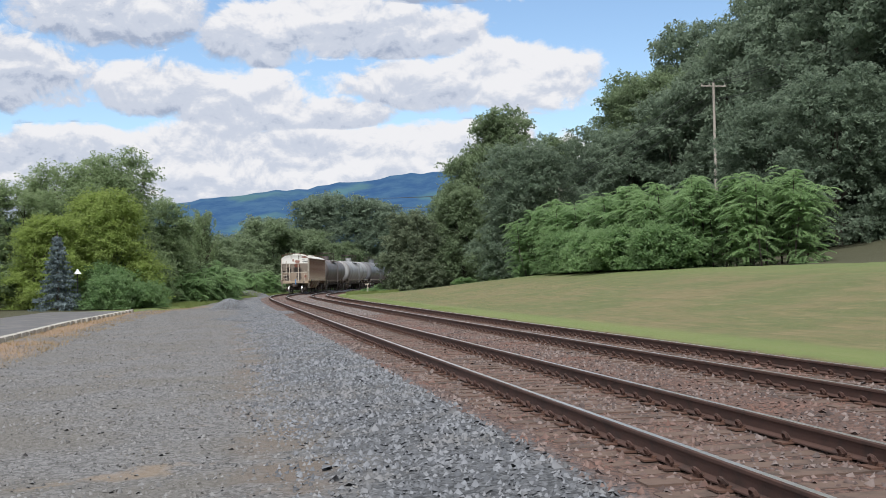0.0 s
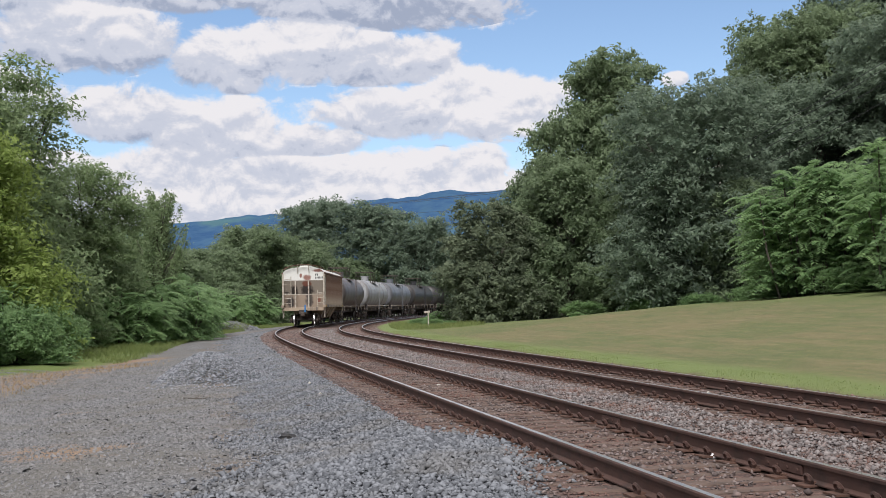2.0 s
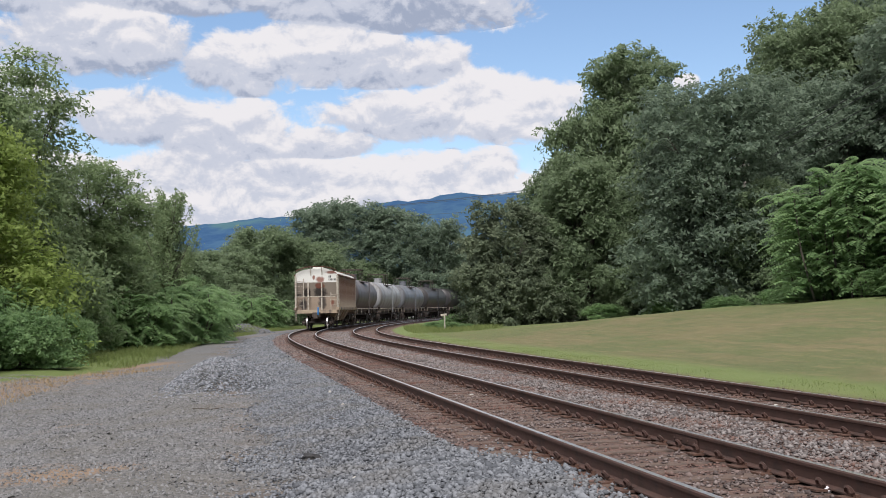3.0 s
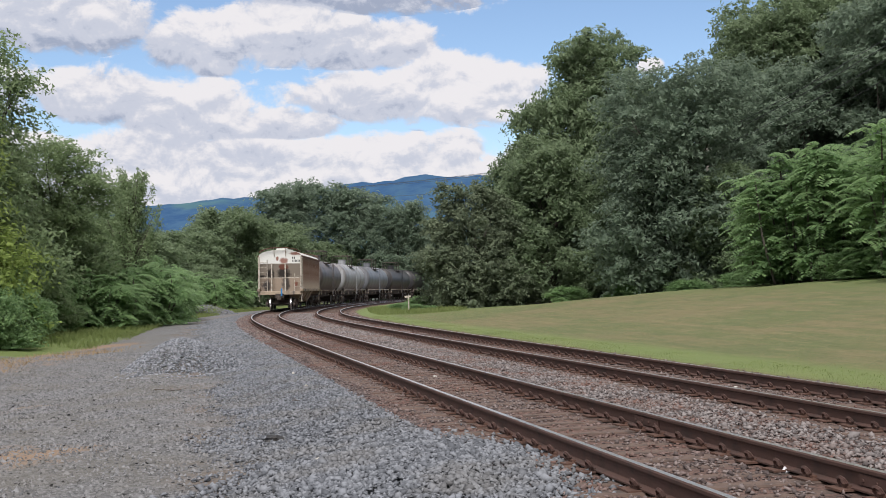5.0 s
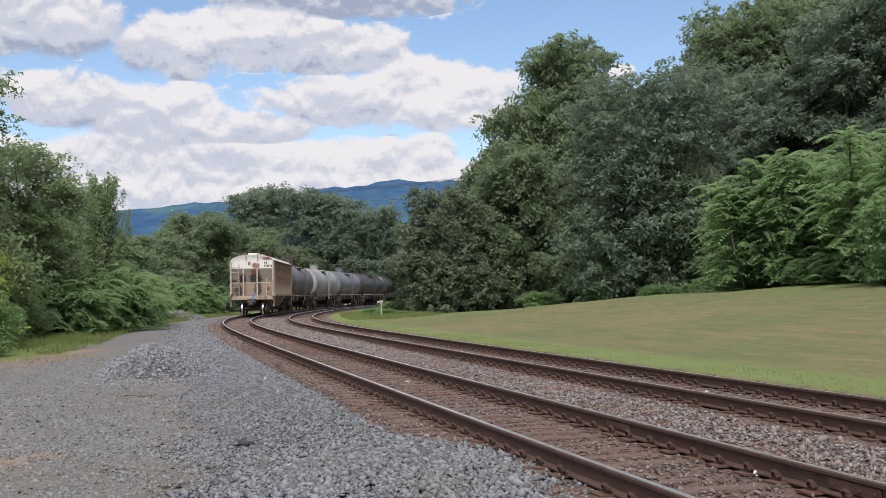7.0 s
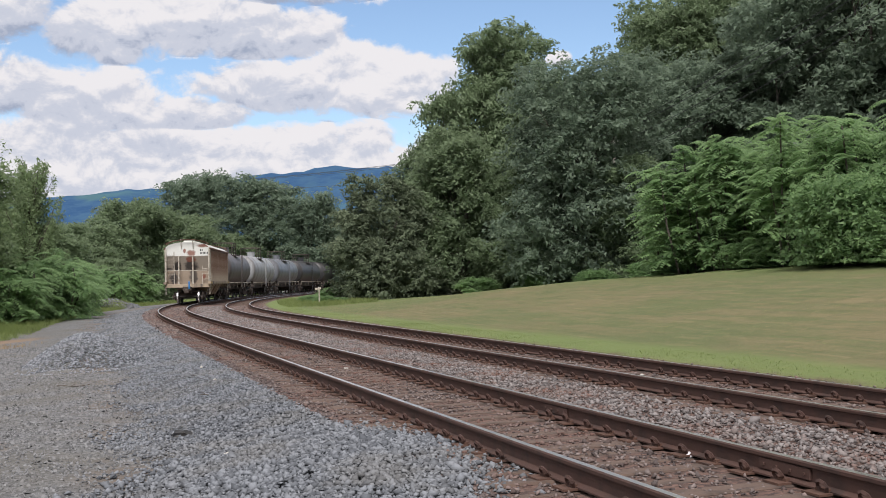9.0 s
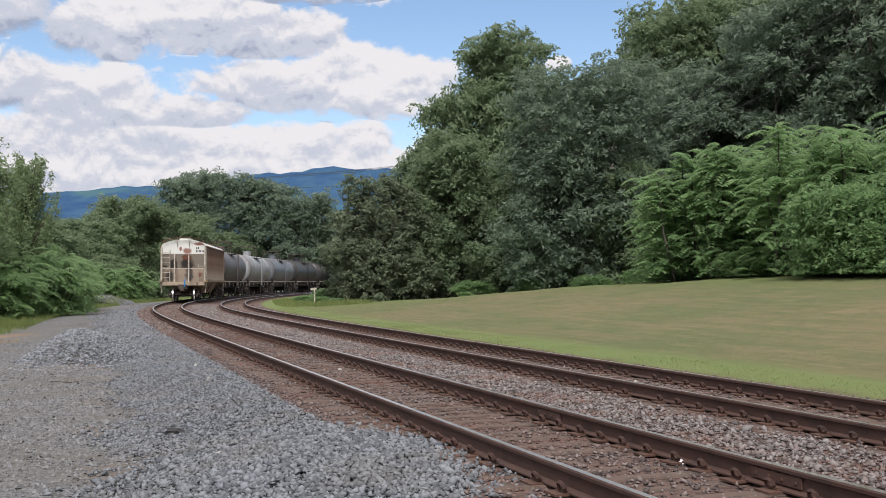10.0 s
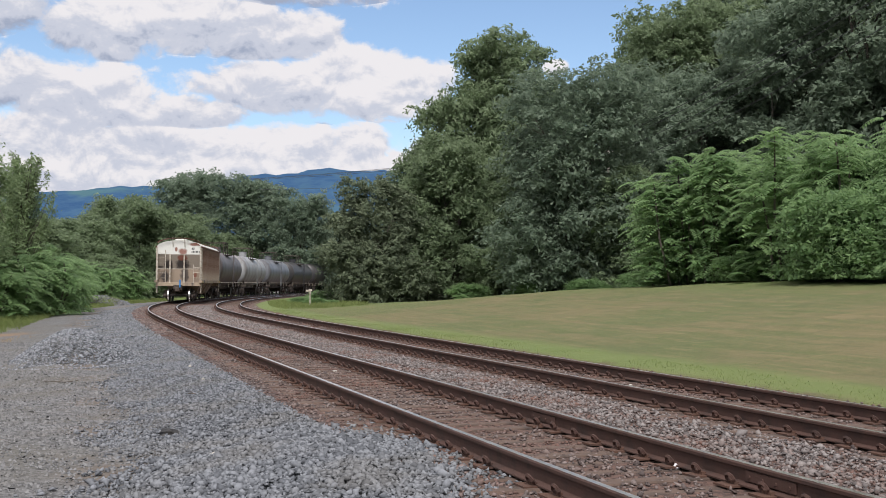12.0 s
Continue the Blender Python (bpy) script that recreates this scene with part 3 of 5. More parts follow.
# ---- loose stones ----
def stones(name, n, place, size, mat, label, seed, parent=None, fine=False):
    rg = np.random.RandomState(seed)
    x, y, lift = place(rg, n)
    n = len(x)
    z = height(x, y)
    if fine:
        base = np.array([(1, 0.3, -0.1), (-0.3, 1, 0.1), (-1, -0.3, -0.1), (0.3, -1, 0.1), (0.15, 0, 0.62), (0, 0, -0.6)], float)
        tri = np.array([(0, 1, 4), (1, 2, 4), (2, 3, 4), (3, 0, 4), (1, 0, 5), (2, 1, 5), (3, 2, 5), (0, 3, 5)])
    else:
        base = np.array([(1, 0.2, -0.5), (-0.2, 1, -0.5), (-1, -0.2, -0.5), (0.2, -1, -0.5), (0, 0, 0.7)], float)
        tri = np.array([(0, 1, 4), (1, 2, 4), (2, 3, 4), (3, 0, 4)])
    k = len(base)
    v = base[None] * rg.uniform(0.7, 1.15, (n, k, 1)) + rg.uniform(-0.36, 0.36, (n, k, 3))
    sz = size * rg.lognormal(0, 0.28, (n, 1, 1))
    v = v * sz * np.stack([rg.uniform(0.8, 1.25, n), rg.uniform(0.6, 1.0, n), rg.uniform(0.7, 1.1, n)], -1)[:, None]
    # tumble each stone
    tilt = rg.normal(size=n) * 0.45
    ct, st = np.cos(tilt)[:, None], np.sin(tilt)[:, None]
    vy, vz = v[..., 1] * ct - v[..., 2] * st, v[..., 1] * st + v[..., 2] * ct
    a = rg.uniform(0, 6.283, n)
    c, s_ = np.cos(a)[:, None], np.sin(a)[:, None]
    v = np.stack([v[..., 0] * c - vy * s_ + x[:, None], v[..., 0] * s_ + vy * c + y[:, None], vz + (z + lift)[:, None] + sz[:, 0] * 0.38], -1)
    f = (tri[None] + (np.arange(n) * k)[:, None, None]).reshape(-1, 3)
    ob = quick_mesh(name, v.reshape(-1, 3), f, mat, parent)
    return tagged(ob, label, "gravel", kind="stuff")


def strip(s0, s1, d0, d1, thin=0.0):
    def place(rg, n):
        s = s0 + (s1 - s0) * rg.rand(n)
        d = d0 + (d1 - d0) * rg.rand(n)
        th = np.interp(s, S, _th)
        x = np.interp(s, S, _x) + d * np.cos(th)
        y = np.interp(s, S, _y) - d * np.sin(th)
        return x, y, np.zeros(n)
    return place


def ragged(s0, s1, d0, d1):
    """A strip whose outer edge thins out unevenly."""
    inner = strip(s0, s1, d0 - 0.7, d1)

    def place(rg, n):
        x, y, lift = inner(rg, n)
        s, d = line_coords(x, y)
        keep = d > d0 - 0.55 * wavy(x, y, 0.9, 0.6) - 0.45 * rg.rand(n) ** 3 + 0.1
        return x[keep], y[keep], lift[keep]
    return place


def bed_strip(s0, s1, lo=-0.85, hi=6.35):
    """Stones of the track bed, fewer on the sleepers and against the rails."""
    inner = strip(s0, s1, lo, hi)

    def place(rg, n):
        x, y, lift = inner(rg, n)
        s, d = line_coords(x, y)
        dd = np.where(d > 2.65, d - SPACING, d)
        on_tie = (np.abs(((s + 60.0) / TIE_STEP + 0.5) % 1.0 - 0.5) < 0.24) & (dd > -0.6) & (dd < 2.1)
        near_rail = (np.abs(dd) < 0.13) | (np.abs(dd - GAUGE) < 0.13)
        keep = (rg.rand(n) < np.where(on_tie, 0.55, 1.0)) & ~near_rail
        return x[keep], y[keep], lift[keep]
    return place


def blob(px, py, rx, ry):
    def place(rg, n):
        a, r = rg.uniform(0, 6.283, n), np.sqrt(rg.rand(n)) * (1 + 0.15 * rg.normal(size=n))
        return px + rx * r * np.cos(a), py + ry * r * np.sin(a), 0.10 * np.clip(1 - r, 0, 1)
    return place


def pile_place(px, py, rx, ry):
    def place(rg, n):
        a, r = rg.uniform(0, 6.283, n), np.sqrt(rg.rand(n)) * 1.08
        return px + rx * r * np.cos(a), py + ry * r * np.sin(a), np.zeros(n)
    return place


stones("ballast_shoulder", 56000, ragged(3, 32, -2.75, -0.80), 0.023, M_BALLAST, "loose grey crushed stone ballast beside the track", 1, fine=True)
stones("ballast_shoulder", 13000, blob(-1.35, 8.6, 1.6, 2.8), 0.029, M_BALLAST, "loose grey crushed stone ballast beside the track", 13, fine=True)
stones("ballast_shoulder", 26000, ragged(-44, 3, -2.9, -0.80), 0.027, M_BALLAST, "loose grey crushed stone ballast beside the track", 11)
stones("ballast_shoulder", 12000, ragged(32, 75, -2.6, -0.80), 0.036, M_BALLAST, "loose grey crushed stone ballast beside the track", 12)
stones("track_ballast", 14000, bed_strip(3, 36, 1.95, 3.45), 0.027, M_BALLAST_MID, "dusty grey-brown crushed stone between the tracks", 24, fine=True)
stones("track_ballast", 9000, bed_strip(36, 76, 1.95, 3.45), 0.040, M_BALLAST_MID, "dusty grey-brown crushed stone between the tracks", 25)
stones("track_ballast", 54000, bed_strip(3, 36), 0.022, M_BALLAST_RUST, "rust-stained crushed stone between the rails", 2, fine=True)
stones("track_ballast", 30000, strip(-44, 3, -0.85, 6.35), 0.027, M_BALLAST_RUST, "rust-stained crushed stone between the rails", 22)
stones("lot_gravel", 70000, strip(3, 36, -9.6, -2.2), 0.017, M_LOT_STONE, "fine trodden gravel on the lot", 3)
stones("track_ballast", 22000, strip(36, 76, -0.85, 6.35), 0.036, M_BALLAST_RUST, "rust-stained crushed stone between the rails", 23)
stones("lot_gravel", 30000, strip(-42, 3, -10.0, -2.4), 0.019, M_LOT_STONE, "fine trodden gravel on the lot", 33)
pile_1 = stones("gravel_pile", 11000, pile_place(*PILES[0][:4]), 0.026, M_PILE, "low heap of grey crushed stone on the lot", 4, fine=True)
tagged(pile_1, category="gravel pile")
tagged(stones("gravel_pile", 2500, pile_place(*PILES[1][:4]), 0.05, M_BALLAST, "distant heap of grey stone beside the track", 5), category="gravel pile")
# ---- train ----
def wheelset(parent, x, r=0.46):
    """Axle with two flanged wheels across x (the car's length runs along x)."""
    axle = bmesh.new()
    rod(axle, (x, -0.95, r), (x, 0.95, r), 0.08, seg=10)
    part("axle", axle, M_WHEEL, parent)
    for side in (-1, 1):
        y0 = side * GAUGE / 2
        bm = bmesh.new()
        rod(bm, (x, y0 - 0.055, r), (x, y0 + 0.055, r), r - 0.004, seg=28)
        rod(bm, (x, y0 - side * 0.085, r), (x, y0 - side * 0.055, r), r + 0.028, seg=28)
        rod(bm, (x, y0 + side * 0.05, r), (x, y0 + side * 0.11, r), 0.17, seg=14)
        wheel = part("wheel", bm, M_WHEEL, parent)
        tread = bmesh.new()
        rod(tread, (x, y0 - 0.052, r), (x, y0 + 0.05, r), r, seg=28, caps=False)
        part("tread", tread, M_TREAD, wheel, "bright worn steel tread")


def bogie(parent, x0):
    for dx in (-0.88, 0.88):
        wheelset(parent, x0 + dx)
    for side in (-1, 1):
        y = side * 0.98
        bm = bmesh.new()
        pts = [(-1.25, 0.44), (-0.72, 0.62), (-0.35, 0.80), (0.35, 0.80), (0.72, 0.62), (1.25, 0.44), (1.2, 0.30), (0.75, 0.36), (0.45, 0.20), (-0.45, 0.20), (-0.75, 0.36), (-1.2, 0.30)]
        lo = [bm.verts.new((x0 + a, y - 0.06, b)) for a, b in pts]
        hi = [bm.verts.new((x0 + a, y + 0.06, b)) for a, b in pts]
        bm.faces.new(lo)
        bm.faces.new(hi[::-1])
        for i in range(len(pts)):
            j = (i + 1) % len(pts)
            bm.faces.new((lo[i], lo[j], hi[j], hi[i]))
        for dx in (-0.88, 0.88):
            rod(bm, (x0 + dx, y - 0.1, 0.46), (x0 + dx, y + side * 0.16, 0.46), 0.13, seg=10)
        for dx in (-0.2, 0.0, 0.2):
            rod(bm, (x0 + dx, y, 0.24), (x0 + dx, y, 0.6), 0.075, seg=8)
        part("side_frame", bm, M_UNDER, parent)
    bm = new_bm(((x0 - 0.2, -1.15, 0.52), (x0 + 0.2, 1.15, 0.82)), bevel=0.02)
    part("bolster", bm, M_UNDER, parent)


def coupler(parent, x, way):
    bm = bmesh.new()
    box(bm, (min(x, x + way * 0.55), -0.09, 0.78), (max(x, x + way * 0.55), 0.09, 0.98), bevel=0.02)
    box(bm, (x + way * 0.66 - 0.16, -0.17, 0.72), (x + way * 0.66 + 0.16, 0.15, 1.04), bevel=0.05)
    box(bm, (x - 0.1, -0.28, 0.70), (x + 0.1, 0.28, 1.06), bevel=0.03)
    part("coupler", bm, M_UNDER, parent, "rusty knuckle coupler")


def ladder(parent, x, y0, y1, z0, z1, n, mat=None, axis_y=True, name="ladder"):
    bm = bmesh.new()
    for y in (y0, y1):
        a = (x, y, z0) if axis_y else (y, x, z0)
        b = (x, y, z1) if axis_y else (y, x, z1)
        rod(bm, a, b, 0.028, seg=6)
    for k in range(n):
        z = z0 + (z1 - z0) * (k + 0.4) / n
        a = (x, y0, z) if axis_y else (y0, x, z)
        b = (x, y1, z) if axis_y else (y1, x, z)
        rod(bm, a, b, 0.016, seg=6)
    part(name, bm, mat or M_GALV, parent)


def loft(bm, rings, close=True):
    vs = [[bm.verts.new(p) for p in r] for r in rings]
    n = len(rings[0])
    for a, b in zip(vs, vs[1:]):
        for i in range(n if close else n - 1):
            j = (i + 1) % n
            bm.faces.new((a[i], a[j], b[j], b[i]))
    return vs


def hopper_car(m, label, lettered=True, dark=False):
    """Covered hopper; x = 0 is the rear end, the car runs towards +x, rail top at z = 0."""
    car = tagged(empty("hopper_car", m), label, "hopper car", "goods train")
    L, W, FL, EAVE, TOP = 15.6, 1.56, 1.18, 3.95, 4.42
    x0, x1 = 0.95, L - 0.95
    # side walls, with a curved roof over them
    for side in (-1, 1):
        bm = bmesh.new()
        y = side * W
        box(bm, (x0 + 0.55, min(y, y - side * 0.06), 1.55), (x1 - 0.55, max(y, y - side * 0.06), EAVE))
        part("side_wall", bm, M_HOPPER, car)
        posts = int((x1 - x0 - 1.2) / 0.62)
        lo, hi = sorted((y + side * 0.002, y + side * 0.085))
        rib = part("side_post", new_bm(((-0.06, lo, 1.57), (0.06, hi, EAVE - 0.06))), M_HOPPER, car)
        for k in range(posts + 1):
            x = x0 + 0.6 + k * (x1 - x0 - 1.2) / posts
            if k:
                rib = rib.copy()
                scene.collection.objects.link(rib)
            rib.location.x = x
        lo, hi = sorted((y - side * 0.08, y + side * 0.12))
        part("side_sill", new_bm(((x0 - 0.3, lo, 1.36), (x1 + 0.3, hi, 1.56)), bevel=0.015), M_HOPPER_END, car)
        lo, hi = sorted((y - side * 0.05, y + side * 0.10))
        part("roof_eave", new_bm(((x0, lo, EAVE - 0.05), (x1, hi, EAVE + 0.06)), bevel=0.012), M_RUSTBAR, car)
    arc = [(W * math.cos(a), EAVE + 0.02 + (TOP - EAVE) * math.sin(a)) for a in np.linspace(0, math.pi, 13)]
    bm = bmesh.new()
    rings = [[(x, a, b) for a, b in arc] for x in np.linspace(x0, x1, 10)]
    loft(bm, rings, close=False)
    part("roof", bm, M_HOPPER_TOP, car, smooth_shade=True)
    bm = bmesh.new()
    for k in range(9):
        x = x0 + 1 + k * (x1 - x0 - 2) / 8
        loft(bm, [[(xx, a * 1.006, b + 0.05) for a, b in arc] for xx in (x - 0.05, x + 0.05)], close=False)
    for k in range(5):
        x = x0 + 1.6 + k * (x1 - x0 - 3.2) / 4
        box(bm, (x - 0.9, -0.38, TOP + 0.02), (x + 0.9, 0.38, TOP + 0.14), bevel=0.03)
    part("roof_hatches", bm, M_HOPPER_TOP, car)
    for e, way in ((x0, -1), (x1, 1)):
        inn = -way
        # upper end wall under the roof's arch, white
        bm = bmesh.new()
        top = [bm.verts.new((e, a, b)) for a, b in arc]
        bl, br = bm.verts.new((e, -W, 3.42)), bm.verts.new((e, W, 3.42))
        bm.faces.new([br] + top + [bl])
        part("end_wall", bm, M_END_WHITE, car, "white upper end wall patched with rust")
        # sloping sheet inwards
        bm = bmesh.new()
        q = [bm.verts.new(v) for v in ((e, -W, 3.42), (e, W, 3.42), (e + inn * 0.45, W - 0.03, 2.32), (e + inn * 0.45, -W + 0.03, 2.32))]
        bm.faces.new(q)
        part("slope_sheet", bm, M_END_SLOPE, car, "grey slope sheet blackened by soot")
        # lower end panel
        bm = bmesh.new()
        box(bm, (e + inn * 0.45 - 0.02, -W + 0.02, 1.30), (e + inn * 0.45 + 0.02, W - 0.02, 2.34))
        part("end_panel", bm, M_END_PANEL, car, "tan end panel stained black")
        bm = bmesh.new()
        box(bm, (e - 0.14, -W - 0.02, 1.12), (e + 0.14, W + 0.02, 1.38), bevel=0.02)
        part("end_sill", bm, M_HOPPER_END, car)
        # uprights and cross rail on the end
        for y in (-W + 0.03, -0.38, 0.62, W - 0.03):
            part("end_post", new_bm(((e + way * 0.02 - 0.05, y - 0.05, 1.30), (e + way * 0.02 + 0.05, y + 0.05, 3.45 if abs(y) < 1 else EAVE)), bevel=0.01), M_GALV, car)
        bm = bmesh.new()
        rod(bm, (e + way * 0.1, -W, 2.36), (e + way * 0.1, W, 2.36), 0.024, seg=6)
        for y in (-W, -0.38, 0.62, W):
            rod(bm, (e, y, 2.36), (e + way * 0.1, y, 2.36), 0.02, seg=6)
        part("hand_rail", bm, M_GALV, car)
        ladder(car, e + way * 0.09, W - 0.62, W - 0.06, 1.2, 3.72, 7)
        ladder(car, e + way * 0.09, -W + 0.02, -W + 0.50, 1.2, 2.7, 4)
        bm = bmesh.new()
        for k in range(26):
            y = -1.5 + k * 0.12
            z = EAVE + 0.12 + (TOP - EAVE) * math.sqrt(max(0, 1 - (y / W) ** 2)) + 0.06
            box(bm, (e - 0.30, y - 0.012, z - 0.03), (e + 0.30, y + 0.012, z + 0.02))
        for x in (e - 0.3, e + 0.3):
            for k in range(25):
                y = -1.5 + k * 0.12
                zz = [EAVE + 0.18 + (TOP - EAVE) * math.sqrt(max(0, 1 - (q / W) ** 2)) for q in (y, y + 0.12)]
                rod(bm, (x, y, zz[0]), (x, y + 0.12, zz[1]), 0.022, seg=5)
        part("running_board", bm, M_RUSTBAR, car, "rusty grating across the roof end")
        for y in (-0.42, 0.42):
            bm = bmesh.new()
            rod(bm, (e + way * 0.03, y, 3.95), (e + way * 0.28, y, 4.62), 0.03, seg=6)
            part("board_bracket", bm, M_GALV, car)
        for side in (-1, 1):
            y = side * W
            bm = bmesh.new()
            q = [bm.verts.new(v) for v in ((e, y, 3.42), (e, y, EAVE), (e + inn * 0.62, y, EAVE), (e + inn * 0.62, y, 2.7))]
            bm.faces.new(q)
            ret = bmesh.ops.extrude_face_region(bm, geom=bm.faces[:])
            bmesh.ops.translate(bm, vec=(0, -side * 0.04, 0), verts=[v for v in ret["geom"] if isinstance(v, bmesh.types.BMVert)])
            part("corner_gusset", bm, M_HOPPER, car)
            ladder(car, y + side * 0.04, e + inn * 0.05, e + inn * 0.50, 1.0, 3.9, 8, axis_y=False)
            bm = bmesh.new()
            for xx in (e + inn * 0.05, e + inn * 0.45):
                rod(bm, (xx, y, 1.2), (xx, y, 0.62), 0.022, seg=6)
            rod(bm, (e + inn * 0.05, y, 0.62), (e + inn * 0.45, y, 0.62), 0.022, seg=6)
            part("step", bm, M_GALV, car)
            part("reflector_label", new_bm(((e + inn * 0.25, min(y + side * 0.122, y + side * 0.13), 1.4), (e + inn * 0.6, max(y + side * 0.122, y + side * 0.13), 1.52))), M_YELLOW, car, "small yellow label")
        coupler(car, e, way)
        bogie(car, e + inn * 1.35)
    # hopper chutes below the sill
    n = 4
    for k in range(n):
        xa = x0 + 2.2 + k * (x1 - x0 - 4.4) / n
        xb = xa + (x1 - x0 - 4.4) / n - 0.06
        xm = (xa + xb) / 2
        bm = bmesh.new()
        loft(bm, [[(xa, -1.4, 1.5), (xb, -1.4, 1.5), (xb, 1.4, 1.5), (xa, 1.4, 1.5)],
                  [(xm - 0.3, -0.85, 0.5), (xm + 0.3, -0.85, 0.5), (xm + 0.3, 0.85, 0.5), (xm - 0.3, 0.85, 0.5)]])
        part("chute", bm, M_HOPPER_END if k % 2 == 0 else M_HOPPER, car)
    part("centre_sill", new_bm(((x0 - 0.5, -0.3, 0.86), (x1 + 0.5, 0.3, 1.2)), bevel=0.02), M_UNDER, car)
    if lettered:
        e = x0
        # rusty patches, letters and the blue rear marker
        bm = bmesh.new()
        box(bm, (e - 0.92, -0.26, 1.02), (e - 0.84, -0.16, 1.58), Matrix.Rotation(radians(0), 4, "X"), bevel=0.03)
        part("rear_marker", bm, M_BLUEFLAG, car, "blue rear marker clipped to the coupler")
        bm = bmesh.new()
        for k in range(6):
            y = -0.90 - k * 0.10
            box(bm, (e - 0.012, y - 0.055, 3.54), (e - 0.004, y, 3.69))
        for k in range(2):
            y = -0.90 - k * 0.12
            box(bm, (e - 0.012, y - 0.07, 3.76), (e - 0.004, y, 3.92))
        part("number_bars", bm, M_BLACK, car, "row of black number marks")
    return car


def tank_car(m, mat, label):
    car = tagged(empty("tank_car", m), label, "tank car", "goods train")
    L, R, ZC = 15.2, 1.56, 2.66
    x0, x1 = 0.9, L - 0.9
    prof = [(x0, 0.02)]
    for a in np.linspace(0.15, math.pi / 2, 7):
        prof.append((x0 + 0.62 * (1 - math.cos(a)) + 0.0, R * math.sin(a)))
    for x in np.linspace(x0 + 1.2, x1 - 1.2, 5):
        prof.append((x, R))
    for a in np.linspace(math.pi / 2, 0.15, 7):
        prof.append((x1 - 0.62 * (1 - math.cos(a)), R * math.sin(a)))
    prof.append((x1, 0.02))
    bm = bmesh.new()
    loft(bm, [[(x, r * math.cos(t), ZC + r * math.sin(t)) for t in np.linspace(0, 2 * math.pi, 37)[:-1]] for x, r in prof])
    tank = part("tank", bm, mat, car, smooth_shade=True)
    for x in (x0 + 1.9, L / 2, x1 - 1.9):
        bm = bmesh.new()
        loft(bm, [[(xx, (R + 0.015) * math.cos(t), ZC + (R + 0.015) * math.sin(t)) for t in np.linspace(0, 2 * math.pi, 37)[:-1]] for xx in (x - 0.04, x + 0.04)])
        part("weld_band", bm, mat, tank)
    bm = bmesh.new()
    rod(bm, (L / 2, 0, ZC + R - 0.1), (L / 2, 0, ZC + R + 0.42), 0.42, seg=18)
    rod(bm, (L / 2, 0, ZC + R + 0.42), (L / 2, 0, ZC + R + 0.5), 0.46, seg=18)
    part("valve_dome", bm, mat, car)
    bm = bmesh.new()
    for y in (-0.85, 0.85):
        for z in (ZC + R + 0.05, ZC + R + 0.5, ZC + R + 0.9):
            rod(bm, (L / 2 - 1.2, y, z), (L / 2 + 1.2, y, z), 0.03, seg=6)
        for x in (L / 2 - 1.2, L / 2, L / 2 + 1.2):
            rod(bm, (x, y, ZC + 1.2), (x, y, ZC + R + 0.9), 0.03, seg=6)
    for x in (L / 2 - 1.2, L / 2 + 1.2):
        rod(bm, (x, -0.85, ZC + R + 0.9), (x, 0.85, ZC + R + 0.9), 0.03, seg=6)
    part("top_railing", bm, M_UNDER, car, "dark pipe railing round the dome")
    for side in (-1, 1):
        lo, hi = sorted((side * 0.86, side * 1.35))
        part("platform", new_bm(((L / 2 - 1.2, lo, ZC + 1.27), (L / 2 + 1.2, hi, ZC + 1.31))), M_UNDER, car)
        ladder(car, side * (R + 0.06), L / 2 - 0.25, L / 2 + 0.25, 1.0, ZC + 1.3, 9, mat, axis_y=False)
        bm = bmesh.new()
        rod(bm, (x0 - 0.2, side * (R - 0.05), 1.42), (x1 + 0.2, side * (R - 0.05), 1.42), 0.03, seg=6)
        for x in np.linspace(x0, x1, 7):
            rod(bm, (x, side * (R - 0.05), 1.0), (x, side * (R - 0.05), 1.42), 0.022, seg=6)
        part("side_rail", bm, M_GALV, car)
    for e, way in ((x0, -1), (x1, 1)):
        bm = bmesh.new()
        box(bm, (e - 0.35, -1.5, 0.98), (e + 0.35, 1.5, 1.12), bevel=0.01)
        box(bm, (e - way * 1.1 - 0.25, -1.2, 1.05), (e - way * 1.1 + 0.25, 1.2, 1.6), bevel=0.03)
        part("end_platform", bm, M_UNDER, car)
        coupler(car, e, way)
        bogie(car, e - way * 1.2)
    part("centre_sill", new_bm(((x0 - 0.4, -0.32, 0.82), (x1 + 0.4, 0.32, 1.15)), bevel=0.02), M_UNDER, car)
    return car


def on_track(s, length):
    """The pose of a car whose rear stands at s on the near track."""
    a, b = on_line(s + 1.5, GAUGE / 2), on_line(s + length - 1.5, GAUGE / 2)
    w = (b - a).normalized()
    return Matrix.Translation(a - w * 1.5) @ Matrix.Rotation(math.atan2(w.y, w.x), 4, "Z")


TRAIN_S = 80.0
hopper_car(on_track(TRAIN_S, 15.6), "weathered cream covered hopper car with rust streaks on the track")
_s = TRAIN_S + 15.9
for _mat, _lab in ((M_TANK_BROWN, "dark grey-brown tank car coupled behind the hopper"), (M_TANK_LIGHT, "light grey tank car on the curved track"),
                   (M_TANK_BLUE, "blue-grey tank car on the curved track"), (M_TANK_BLACK, "black tank car on the curved track"), (M_TANK_BLACK, "black tank car half hidden by bushes")):
    tank_car(on_track(_s, 15.2), _mat, _lab)
    _s += 15.5
hopper_car(on_track(_s, 15.6), "pale covered hopper car far along the train", lettered=False)
# ---- plants ----
def unit(v):
    return v / np.maximum(np.linalg.norm(v, axis=-1, keepdims=True), 1e-9)


